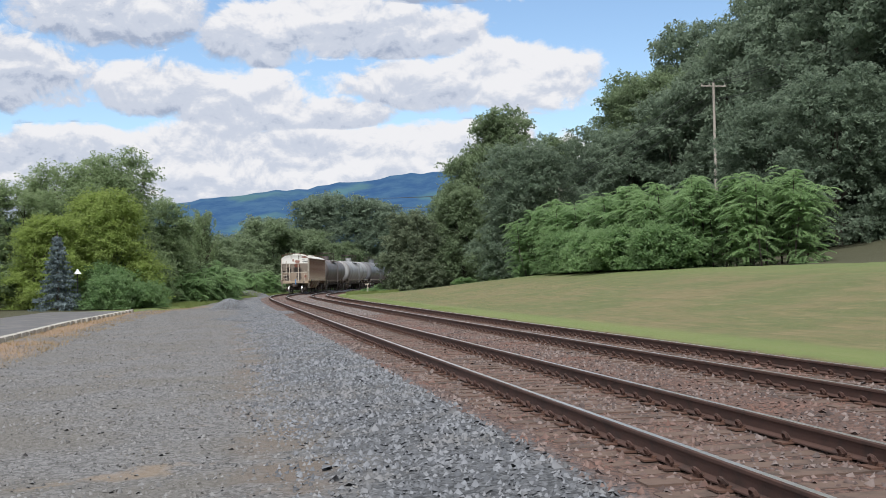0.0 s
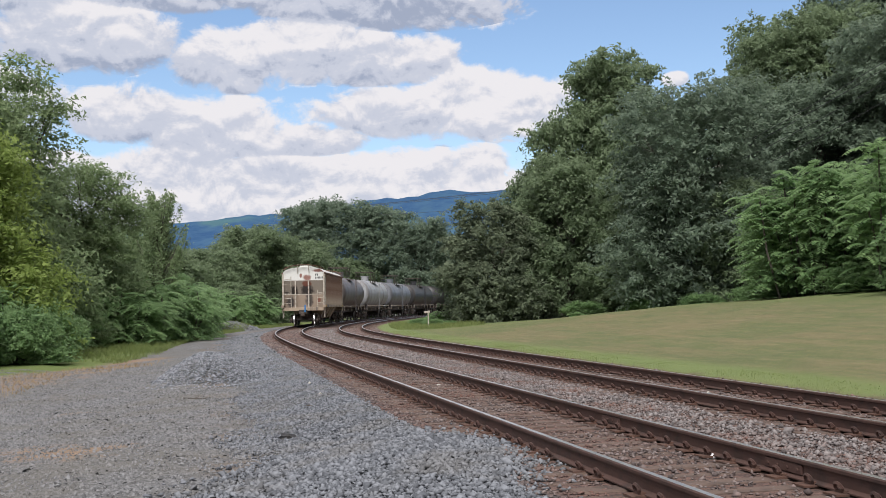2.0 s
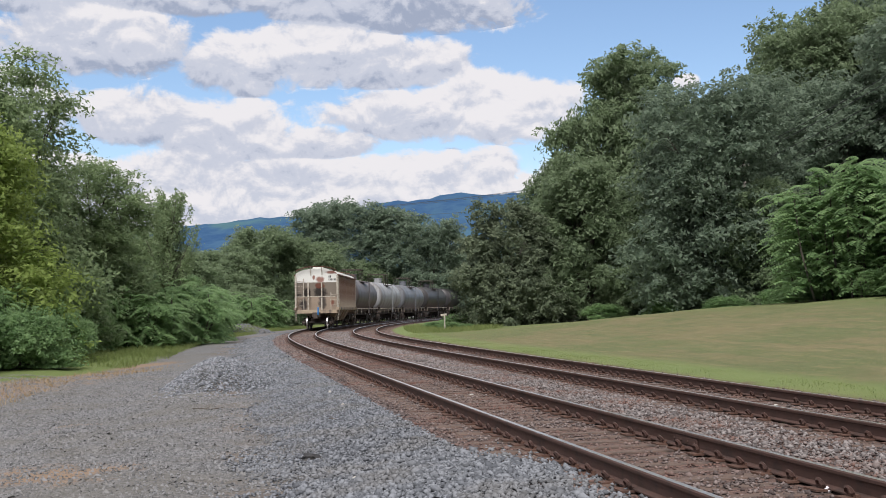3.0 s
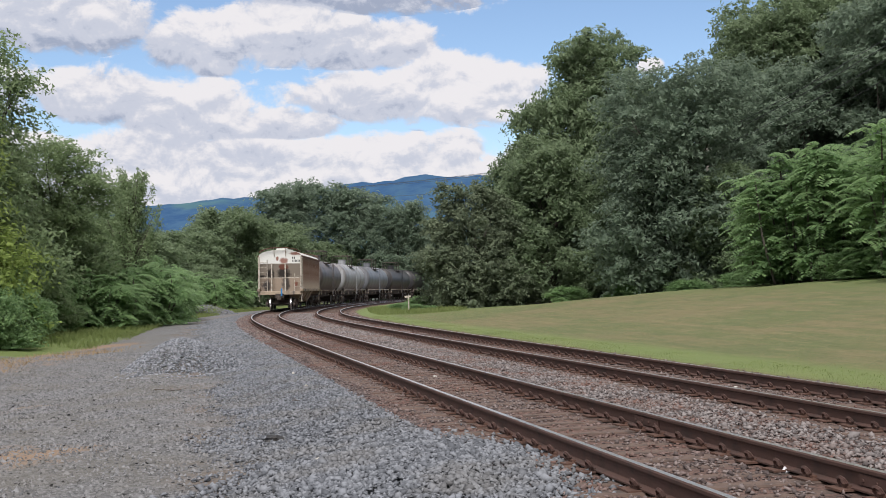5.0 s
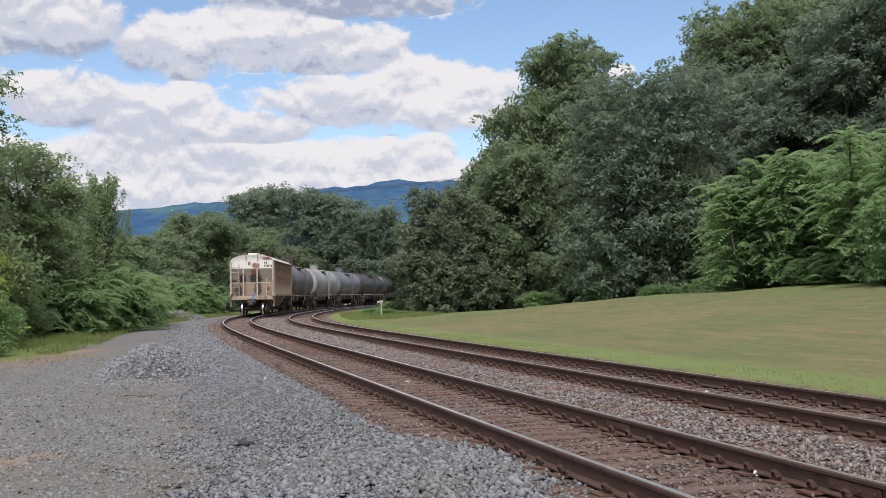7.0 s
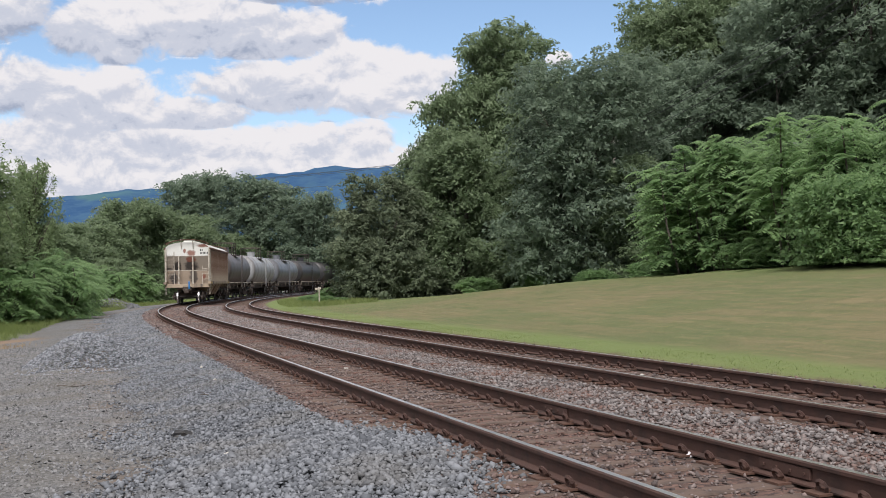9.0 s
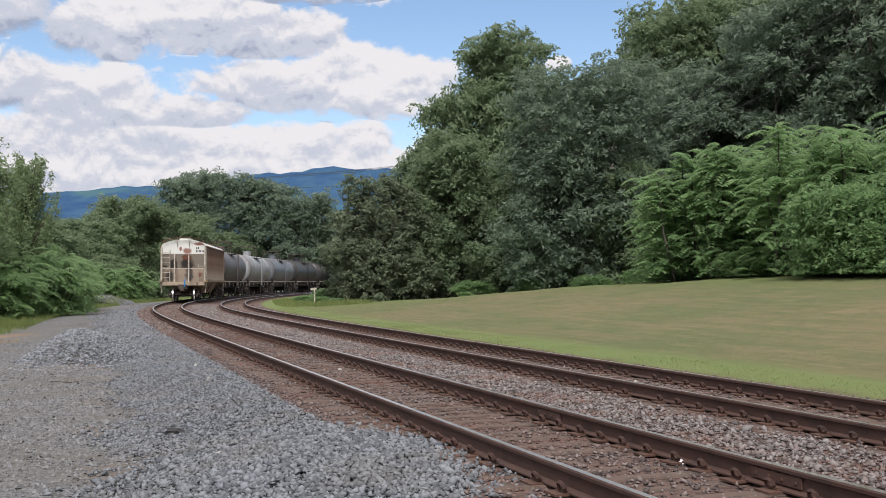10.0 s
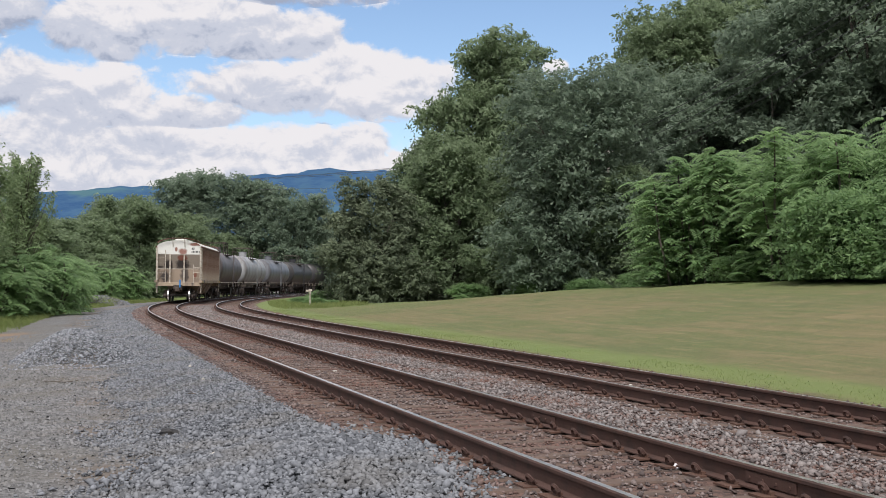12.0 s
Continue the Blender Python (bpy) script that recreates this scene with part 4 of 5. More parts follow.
def leaf_mesh(name, pos, normal, size, mat, parent, rg, long=1.5):
    """Pointed leaves, one face each."""
    n = len(pos)
    nrm = unit(normal)
    ref = unit(rg.normal(size=(n, 3)))
    a = unit(np.cross(nrm, ref))
    b = np.cross(nrm, a)
    sz = size * rg.uniform(0.6, 1.3, (n, 1))
    v = np.stack([pos - a * sz * long * 0.5 + b * sz * 0.45, pos - a * sz * long * 0.35 - b * sz * 0.45, pos + a * sz * long * 0.65 - nrm * sz * 0.15], 1)
    f = np.arange(n * 3).reshape(-1, 3)
    return quick_mesh(name, v.reshape(-1, 3), f, mat, parent)


def limb_mesh(rg, hgt, lobes, r0):
    bm = bmesh.new()
    pts = [Vector((0, 0, -0.6))]
    steps = 6
    for k in range(1, steps + 1):
        pts.append(Vector((rg.normal() * 0.12 * k, rg.normal() * 0.12 * k, hgt * 0.72 * k / steps)))
    for k, (a, b) in enumerate(zip(pts, pts[1:])):
        rod(bm, a, b, r0 * (1 - 0.13 * k), r0 * (1 - 0.13 * (k + 1)), seg=9)
    for c in lobes[:, :3]:
        c = Vector((c[0] * 0.85, c[1] * 0.85, c[2] * 0.93))
        k = min(steps - 1, max(1, int(c.z / (hgt * 0.72) * steps * 0.7)))
        a = pts[k]
        mid = a.lerp(c, 0.55) + Vector((0, 0, -0.3))
        r = r0 * (0.5 - 0.05 * k)
        rod(bm, a, mid, r, r * 0.65, seg=6)
        rod(bm, mid, c, r * 0.65, r * 0.25, seg=6)
        for _ in range(2):
            e = c + Vector(rg.normal(size=3)) * 0.5
            rod(bm, mid.lerp(c, 0.5), e, r * 0.35, r * 0.1, seg=5)
    return bm


def tree(name, label, m, mat, hgt, wid, leaves, leaf, seed, low=0.15, lobes_n=14, clump=0.42, group="", bark=None, category="tree", cone=0.0):
    """Trunk with limbs and a crown of leaf clumps over many lobes."""
    rg = np.random.RandomState(seed)
    root = tagged(empty(name, m), label, category, group)
    lob = []
    lobes_n = int(lobes_n * 1.5)
    for k in range(lobes_n):
        z = hgt * (low + (0.95 - low) * (k + 0.5) / lobes_n)
        u = (z / hgt - low) / (1 - low)
        reach = wid / 2 * (1 - cone * u) * math.sqrt(max(0.08, 1 - (max(u - 0.35, 0) / 0.72) ** 2))
        a = k * 2.4 + rg.uniform(-0.5, 0.5)
        r = reach * rg.uniform(0.30, 0.82)
        s = wid * rg.uniform(0.09, 0.20) * (1 - 0.35 * u * (0.5 + cone))
        lob.append((r * math.cos(a), r * math.sin(a), min(z, hgt - s * 0.7), s * 1.1, s * 1.1, s * rg.uniform(0.6, 0.9)))
    lob = np.array(lob)
    part("trunk", limb_mesh(rg, hgt, lob[::2], 0.018 * hgt + 0.05), bark or M_BARK, root)
    nclump = max(80, leaves // 26)
    w = lob[:, 3] ** 2
    li = rg.choice(len(lob), nclump, p=w / w.sum())
    d = unit(rg.normal(size=(nclump, 3)) + np.array([0, 0, 0.25]))
    rad = rg.uniform(0.45, 1.22, (nclump, 1))
    cc = lob[li, :3] + d * lob[li, 3:] * rad
    # drop clumps buried deep in another lobe
    q = ((cc[:, None] - lob[None, :, :3]) / lob[None, :, 3:]) ** 2
    inside = (q.sum(-1) < 0.3).any(1)
    keep = ~inside | (rg.rand(nclump) < 0.35)
    cc, d = cc[keep], d[keep]
    # each clump is a spray: drawn out along its bough and drooping at the tip
    way = unit(d * np.array([1, 1, 0.35]) + rg.normal(size=d.shape) * 0.45)
    ci = rg.randint(0, len(cc), leaves)
    off = unit(rg.normal(size=(leaves, 3))) * rg.rand(leaves, 1) ** 0.5 * clump * 1.0 * np.array([1, 1, 0.6])
    run = rg.uniform(-1.0, 1.3, (leaves, 1)) * clump * 1.5
    pos = cc[ci] + off + way[ci] * run - np.array([0, 0, 0.22]) * run * run / clump
    pos[:, 2] = np.maximum(pos[:, 2], 0.12)
    nrm = unit(d[ci] * 0.5 + off * 0.3 / clump + rg.normal(size=(leaves, 3)) * 0.6 + np.array([0, 0, 0.7]))
    leaf_mesh("crown", pos, nrm, leaf, mat, root, rg)
    return root


def plumed_tree(name, label, m, mat, hgt, wid, seed, group=""):
    """Slender tree whose leafy rods fan upwards from the trunk and stand clear at the tips."""
    rg = np.random.RandomState(seed)
    root = tagged(empty(name, m), label, "tree", group)
    bm = bmesh.new()
    rod(bm, (0, 0, -0.5), (0, 0, hgt * 0.8), 0.20, 0.04, seg=8)
    P, N = [], []
    for k in range(85):
        u = rg.rand() ** 0.8
        z0 = hgt * (0.03 + 0.62 * u)
        a = rg.uniform(0, 6.283)
        out = wid / 2 * (1 - 0.62 * u) * rg.uniform(0.35, 1.0)
        z1 = min(hgt * rg.uniform(0.86, 1.0), z0 + hgt * (0.16 + 0.26 * rg.rand()))
        tip = np.array([out * math.cos(a), out * math.sin(a), z1])
        foot = np.array([0.0, 0.0, z0])
        rod(bm, Vector(foot), Vector(tip), 0.035, 0.008, seg=5)
        n = 190
        t = rg.rand(n, 1) ** 0.75
        bow = np.array([math.cos(a), math.sin(a), 0]) * (t * (1 - t)) * out * 0.9
        P.append(foot + (tip - foot) * t + bow + rg.normal(size=(n, 3)) * (0.26 - 0.17 * t))
        N.append(rg.normal(size=(n, 3)) * 0.8 + np.array([math.cos(a), math.sin(a), 0.6]))
    part("trunk", bm, M_BARK, root)
    leaf_mesh("crown", np.concatenate(P), np.concatenate(N), 0.095, mat, root, rg, long=1.9)
    return root


def frond_arrays(rg, base, way, length, pairs, leaf):
    """Feather-shaped fronds that arch over; returns leaf centres, long axes, normals."""
    n = len(base)
    t = np.linspace(0.18, 1.0, pairs)
    up = np.array([0, 0, 1.0])
    side = unit(np.cross(way, up))
    P, A, N = [], [], []
    for k in t:
        droop = up * (-0.55 * k * k) * length
        mid = base + way * length * k + droop
        tang = unit(way - up * 1.1 * k)
        for sg in (-1, 1):
            ax = unit(side * sg + tang * 0.35 - up * 0.25)
            P.append(mid + ax * leaf * 0.5 * (1.15 - 0.5 * k))
            A.append(ax * (1.15 - 0.5 * k))
            N.append(unit(np.cross(ax, tang) * sg + up * 0.4))
    return np.concatenate(P), np.concatenate(A), np.concatenate(N)


def sumac(name, label, m, mat, hgt, wid, fronds, seed, leaf=0.27, group="", category="shrub"):
    """Thicket of bare stems with feather fronds drooping from their heads."""
    rg = np.random.RandomState(seed)
    root = tagged(empty(name, m), label, category, group)
    stems = max(5, int(wid * 2.2))
    heads = []
    for k in range(stems):
        bm = bmesh.new()
        a, r = rg.uniform(0, 6.283), math.sqrt(rg.rand()) * wid * 0.36
        foot = Vector((r * math.cos(a) * 0.8, r * math.sin(a) * 0.8, -0.4))
        e = 1 - 0.5 * (r / (wid * 0.5)) ** 2
        head = Vector((r * math.cos(a) * 1.15, r * math.sin(a) * 1.15, hgt * e * rg.uniform(0.62, 0.95)))
        mid = foot.lerp(head, 0.5) + Vector((rg.normal() * 0.15, rg.normal() * 0.15, 0))
        rod(bm, foot, mid, 0.055, 0.045, seg=6)
        rod(bm, mid, head, 0.045, 0.03, seg=6)
        heads.append(head)
        part("stem", bm, M_BARK, root)
    H = np.array(heads)
    hi = rg.randint(0, len(H), fronds)
    lift = -rg.rand(fronds, 1) ** 1.6 * np.array([[0, 0, 1.0]]) * hgt * 0.7
    base = H[hi] + lift + rg.normal(size=(fronds, 3)) * np.array([0.35, 0.35, 0.2])
    a = rg.uniform(0, 6.283, fronds)
    el = rg.uniform(0.0, 0.75, fronds)
    way = np.stack([np.cos(a) * np.cos(el), np.sin(a) * np.cos(el), np.sin(el)], -1)
    ln = rg.uniform(0.7, 1.15, (fronds, 1))
    P, A, N = frond_arrays(rg, base, way, ln, 8, leaf * 1.0)
    b = unit(np.cross(N, A))
    L = leaf * 0.95
    v = np.stack([P - A * L * 0.55, P + b * L * 0.20, P + A * L * 0.6 - N * L * 0.12, P - b * L * 0.20], 1)
    v[..., 2] = np.maximum(v[..., 2], 0.03)
    bs = (np.arange(len(P)) * 4)[:, None]
    f = np.concatenate([bs + np.array([[0, 1, 2]]), bs + np.array([[0, 2, 3]])], 1).reshape(-1, 3)
    quick_mesh("fronds", v.reshape(-1, 3), f, mat, root)
    return root


def stand(az, dist, turn=0.0, scale=1.0, sink=0.0, tall=1.0):
    """A pose on the ground, az degrees clockwise from +y and dist metres from the origin."""
    x, y = dist * math.sin(radians(az)), dist * math.cos(radians(az))
    return Matrix.Translation((x, y, ground_z(x, y) - sink)) @ Matrix.Rotation(turn, 4, "Z") @ Matrix.Diagonal((scale, scale, scale * tall, 1))


WOODS, HEDGE, LEFT = "trees on the hillside", "thicket along the lawn", "trees beside the lot"
# trees beyond the lawn
t_tall = tree("tree", "tall full-leaved green tree behind the lawn", stand(3.2, 84), M_LEAF, 21.5, 10.0, 60000, 0.20, 1, low=0.12, lobes_n=34, group=WOODS)
t_mid = tree("tree", "broad dark green tree with drooping boughs behind the lawn", stand(7.2, 68), M_LEAF_DARK, 14.4, 12.5, 62000, 0.18, 2, low=0.06, lobes_n=36, group=WOODS)
t_low = tree("tree", "low spreading green tree at the edge of the lawn", stand(0.6, 76), M_LEAF, 11.5, 9.0, 44000, 0.18, 3, low=0.05, lobes_n=26, group=WOODS)
t_cedar = tree("cedar", "dense olive-green cedar beside the track and lawn", stand(-3.7, 73), M_CEDAR, 8.6, 8.4, 40000, 0.16, 4, low=0.04, lobes_n=22, clump=0.30, group=WOODS, cone=0.25)
t_big = tree("tree", "tall dark forest tree on the hillside", stand(17.5, 83), M_LEAF_DARK, 21.0, 13.0, 56000, 0.23, 5, low=0.1, lobes_n=34, clump=0.5, group=WOODS)
for src, az, dist, turn, sc, tall in (
        (t_low, -0.9, 84, 1.2, 0.85, 1.25), (t_low, 1.1, 82, 3.3, 1.1, 1.32), (t_low, 4.4, 72, 2.2, 0.85, 0.9), (t_low, 9.8, 66, 4.0, 0.75, 0.9), (t_mid, 11.0, 88, 0.8, 1.1, 1.15),
        (t_tall, 6.4, 98, 2.0, 0.95, 0.95), (t_tall, 11.9, 95, 4.1, 1.1, 1.05), (t_tall, 15.2, 98, 1.1, 1.1, 1.1), (t_big, 22.0, 81, 1.9, 1.1, 1.1), (t_big, 13.4, 83, 3.0, 0.85, 0.95),
        (t_big, 27.0, 80, 5.2, 1.15, 1.2), (t_big, 32.5, 66, 0.4, 1.1, 1.1), (t_big, 38.5, 60, 3.6, 1.1, 1.05), (t_big, 45.0, 58, 2.6, 1.1, 1.05),
        (t_tall, 20.0, 96, 0.9, 1.15, 1.1), (t_tall, 29.0, 90, 2.9, 1.2, 1.1), (t_tall, 37.0, 84, 4.6, 1.2, 1.15), (t_mid, 26.0, 76, 1.5, 0.95, 1.0),
        (t_mid, 19.0, 80, 3.3, 0.85, 0.9), (t_mid, 34.0, 52, 5.1, 0.85, 0.95), (t_mid, 42.0, 48, 2.4, 0.9, 0.95), (t_big, 52.0, 55, 1.1, 1.1, 1.05),
        (t_tall, 11.3, 108, 2.6, 1.2, 1.08), (t_big, 15.8, 106, 0.3, 1.3, 1.25), (t_big, 21.0, 108, 2.4, 1.35, 1.3), (t_big, 27.0, 104, 4.4, 1.4, 1.3), (t_big, 33.0, 98, 1.4, 1.4, 1.3)):
    copy_thing(src, stand(az, dist, turn, sc, 0, tall))
# sumac thicket above the lawn
s_a = sumac("sumac", "bright green sumac with feathery drooping fronds above the lawn", stand(14.2, 46.5), M_SUMAC, 6.2, 6.5, 1300, 21, group=HEDGE)
s_b = sumac("sumac", "bright green sumac with feathery drooping fronds above the lawn", stand(18.6, 43), M_SUMAC, 6.4, 6.5, 1300, 22, group=HEDGE)
for src, az, dist, turn, sc in ((s_a, 22.5, 41, 2.0, 1.0), (s_b, 27.0, 38, 1.0, 1.05), (s_a, 32.0, 36, 4.0, 1.0), (s_b, 37.5, 34, 5.0, 1.0), (s_a, 43.5, 33, 0.7, 1.0),
                                (s_b, 16.5, 49, 3.0, 1.0), (s_a, 24.5, 45, 5.4, 1.05), (s_b, 12.2, 50, 1.3, 0.75), (s_a, 50.0, 33, 2.7, 1.0)):
    copy_thing(src, stand(az, dist, turn, sc))
v_a = tree("vine_bush", "low tangle of yellow-green vines at the lawn's edge", stand(20.4, 38.2), M_SUMAC, 3.0, 5.2, 24000, 0.115, 31, low=0.05, lobes_n=14, clump=0.28, group=HEDGE, category="bush")
for az, dist, turn, sc, tall in ((24.0, 36.0, 1.0, 1.0, 1.0), (16.0, 43.5, 2.2, 0.6, 0.6), (12.6, 47.5, 3.0, 0.55, 0.7), (28.5, 33.5, 4.0, 1.0, 0.9), (33.5, 31.5, 5.0, 1.0, 0.9), (39.5, 30.0, 0.5, 1.0, 0.9),
                                 (10.4, 60, 2.0, 0.5, 0.7), (7.5, 63, 1.0, 0.5, 0.6), (4.6, 66, 3.0, 0.5, 0.6), (1.6, 69, 4.4, 0.55, 0.6), (-6.2, 76, 4.4, 0.5, 0.6), (-6.9, 71, 1.4, 0.3, 0.5), (-7.6, 74, 2.4, 0.32, 0.55), (-5.9, 68.5, 3.4, 0.22, 0.5),
                                 (15.0, 55, 0.7, 1.2, 1.3), (19.2, 52, 1.9, 1.2, 1.3), (23.4, 50, 3.1, 1.2, 1.3), (28.0, 46, 4.2, 1.2, 1.3)):
    copy_thing(v_a, stand(az, dist, turn, sc, 0, tall))
# trees beside the lot
l_big = tree("tree", "tall leafy green tree beside the gravel lot", stand(-29.3, 51), M_LEAF_LIGHT, 13.2, 8.5, 60000, 0.145, 41, low=0.06, lobes_n=32, group=LEFT)
l_yel = tree("tree", "yellow-green leafy tree beside the gravel lot", stand(-31.6, 44), M_LEAF_YEL, 9.2, 7.5, 48000, 0.13, 42, low=0.06, lobes_n=26, group=LEFT)
plumed_tree("tree", "slender pale green tree with fine upright foliage", stand(-21.5, 66), M_LEAF_LIGHT, 9.6, 5.6, 43, LEFT)
for src, az, dist, turn, sc, tall in ((l_big, -26.0, 58, 2.0, 0.9, 0.82), (l_big, -23.9, 70, 4.0, 0.8, 0.72), (l_big, -34.0, 54, 1.0, 1.0, 0.95), (l_yel, -37.5, 42, 3.0, 0.9, 0.85),
                                      (l_big, -39.0, 47, 5.0, 1.0, 0.75), (l_big, -29.5, 46, 5.5, 0.5, 0.5), (l_big, -26.3, 53, 0.5, 0.5, 0.55), (l_big, -45.0, 48, 5.0, 1.0, 0.8)):
    copy_thing(src, stand(az, dist, turn, sc, 0, tall))
l_shrub = sumac("sumac", "light green sumac bush beside the gravel track", stand(-21.4, 68), M_SUMAC, 3.2, 4.6, 500, 44, group=LEFT)
for s, off, turn, sc in ((46, -4.6, 1.0, 0.7), (52, -5.2, 2.0, 0.8), (59, -5.0, 3.0, 0.9), (71, -4.4, 4.0, 1.0), (78, -4.2, 5.0, 1.1), (85, -4.0, 0.5, 1.1), (94, -3.4, 1.7, 1.1), (104, -3.4, 2.7, 1.1)):
    q = on_line(s, float(left_edge(s)) + off)
    copy_thing(l_shrub, Matrix.Translation((q.x, q.y, ground_z(q.x, q.y))) @ Matrix.Rotation(turn, 4, "Z") @ Matrix.Scale(sc, 4))
for s, off, turn, sc in ((42, -5.0, 0.3, 0.55), (48, -6.2, 1.3, 0.7), (54, -6.4, 2.3, 0.75), (61, -6.2, 3.3, 0.75), (67, -5.8, 4.3, 0.75), (75, -5.6, 5.3, 0.65), (90, -5.0, 0.9, 0.65)):
    q = on_line(s, float(left_edge(s)) + off)
    c = copy_thing(s_a, Matrix.Translation((q.x, q.y, ground_z(q.x, q.y))) @ Matrix.Rotation(turn, 4, "Z") @ Matrix.Scale(sc, 4))
    tagged(c, "green sumac with feathery drooping fronds beside the lot", group=LEFT)
for k, (s, d, turn, sc, tall) in enumerate(((39, -9.6, 0.4, 0.62, 1.0), (43, -10.0, 1.5, 0.70, 1.0), (47, -9.8, 2.6, 0.62, 0.9), (50.5, -9.6, 3.2, 0.45, 1.0), (54, -9.4, 4.1, 0.62, 1.0), (58, -9.2, 5.2, 0.66, 1.1),
                                            (63, -9.0, 0.9, 0.62, 1.0), (69, -8.8, 2.1, 0.66, 1.0), (36.5, -11.6, 3.7, 0.75, 1.1), (41, -12.4, 5.6, 0.85, 1.3), (47, -12.4, 1.1, 0.85, 1.3), (53, -12.2, 2.9, 0.85, 1.3))):
    q = on_line(s, d)
    c = copy_thing(v_a, Matrix.Translation((q.x, q.y, ground_z(q.x, q.y))) @ Matrix.Rotation(turn, 4, "Z") @ Matrix.Diagonal((sc, sc, sc * tall, 1)))
    tagged(c, "low green bush in the rank grass beside the lot", group=LEFT)
for az, dist, turn, sc in ((-23.6, 57, 0.2, 1.0), (-22.3, 60, 1.2, 1.1), (-21.2, 62, 2.2, 1.15), (-20.2, 66, 3.2, 1.1), (-19.2, 72, 4.2, 1.15), (-20.6, 72, 5.2, 1.5)):
    copy_thing(l_shrub, stand(az, dist, turn, sc))
# woods round the bend
f_a = tree("tree", "dark green broad tree in the woods round the bend", stand(-13.3, 178), M_LEAF_DARK, 20.0, 17.0, 44000, 0.32, 51, low=0.06, lobes_n=22, clump=0.8, group="woods round the bend")
f_b = tree("tree", "mid-green tree in the woods round the bend", stand(-16.3, 128), M_LEAF, 11.5, 11.0, 34000, 0.24, 52, low=0.05, lobes_n=18, clump=0.55, group="woods round the bend")
for src, az, dist, turn, sc, tall in ((f_a, -10.2, 172, 2.0, 0.95, 1.0), (f_a, -7.6, 165, 4.0, 0.8, 0.95), (f_a, -16.8, 186, 1.0, 0.95, 0.8), (f_b, -19.2, 120, 3.0, 0.85, 0.85), (f_b, -13.6, 140, 5.0, 0.95, 0.95),
                                      (f_a, -20.5, 178, 5.0, 0.9, 0.6), (f_b, -21.2, 104, 2.2, 0.8, 0.8), (f_a, -5.2, 175, 0.6, 0.8, 0.8), (f_b, -11.6, 168, 1.5, 1.0, 0.8), (f_b, -17.6, 112, 1.1, 0.55, 0.7), (f_a, -24.0, 170, 2.0, 0.9, 0.7), (f_a, -28.0, 160, 3.0, 0.9, 0.7)):
    copy_thing(src, stand(az, dist, turn, sc, 0, tall))


# ---- distant ridge ----
def ridge():
    az = np.radians(np.linspace(-75, 60, 240))
    deg = np.degrees(az)
    top = np.interp(deg, [-75, -40, -26, -20, -15, -10, -6, -2, 5, 20, 60], [3.2, 3.2, 3.6, 4.6, 5.1, 5.7, 6.15, 6.0, 6.4, 5.5, 4.0])
    top = top + 0.04 * np.sin(deg * 1.7) + 0.04 * np.sin(deg * 5.1) + 0.03 * np.sin(deg * 13.0)
    v, f = [], []
    rows = 12
    for r in range(rows):
        u = r / (rows - 1)
        dist = 1300 + 900 * u
        for a, e in zip(az, top):
            zz = math.tan(radians(e)) * 2200 * (u ** 1.3) - 12 * (1 - u) + 6 * math.sin(a * 60 + u * 9) * u * (1 - u) * 4
            v.append((dist * math.sin(a), dist * math.cos(a), zz))
    n = len(az)
    for r in range(rows - 1):
        for i in range(n - 1):
            f.append((r * n + i, r * n + i + 1, (r + 1) * n + i + 1, (r + 1) * n + i))
    m, t, b = material("ridge_haze_blue")
    co = t.nodes.new("ShaderNodeTexCoord").outputs["Object"]
    # distance haze is put into the base colour as blue
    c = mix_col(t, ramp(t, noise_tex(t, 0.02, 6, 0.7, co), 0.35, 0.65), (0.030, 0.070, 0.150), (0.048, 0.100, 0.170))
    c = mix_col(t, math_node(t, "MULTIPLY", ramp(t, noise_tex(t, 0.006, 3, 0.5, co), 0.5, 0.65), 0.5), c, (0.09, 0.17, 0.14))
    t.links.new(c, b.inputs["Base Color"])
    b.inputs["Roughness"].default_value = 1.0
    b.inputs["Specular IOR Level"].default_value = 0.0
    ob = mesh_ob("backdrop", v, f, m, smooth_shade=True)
    tagged(ob, "distant wooded ridge, haze painted in as blue", "hill", kind="structure")


ridge()


# ---- poles, sign, wall and small things ----
def utility_pole(x, y, hgt, label):
    z = ground_z(x, y)
    pole = tagged(empty("utility_pole", Matrix.Translation((x, y, z)) @ Matrix.Rotation(radians(18), 4, "Z")), label, "utility pole", "utility poles")
    bm = bmesh.new()
    rod(bm, (0, 0, -0.8), (0, 0, hgt), 0.16, 0.11, seg=12)
    part("pole", bm, M_POLE, pole)
    part("crossarm", new_bm(((-1.2, -0.06, hgt - 0.42), (1.2, 0.06, hgt - 0.30)), bevel=0.01), M_POLE, pole)
    for xx in (-1.1, -0.4, 1.1):
        bm = bmesh.new()
        rod(bm, (xx, 0, hgt - 0.30), (xx, 0, hgt - 0.10), 0.05, 0.03, seg=8)
        part("insulator", bm, M_CONC, pole)
    return Vector((x, y, z + hgt))


def wire(a, b, sag):
    bm = bmesh.new()
    pts = [a.lerp(b, k / 20) - Vector((0, 0, sag * 4 * (k / 20) * (1 - k / 20))) for k in range(21)]
    across = (b - a).cross(Vector((0, 0, 1))).normalized()
    loft(bm, [[p + across * 0.02 * math.cos(k * 1.2566) + Vector((0, 0, 0.02 * math.sin(k * 1.2566))) for k in range(5)] for p in pts])
    ob = part("power_line", bm, M_WIRE)
    tagged(ob, "thin dark overhead wire strung between poles", "power line", "overhead wires")


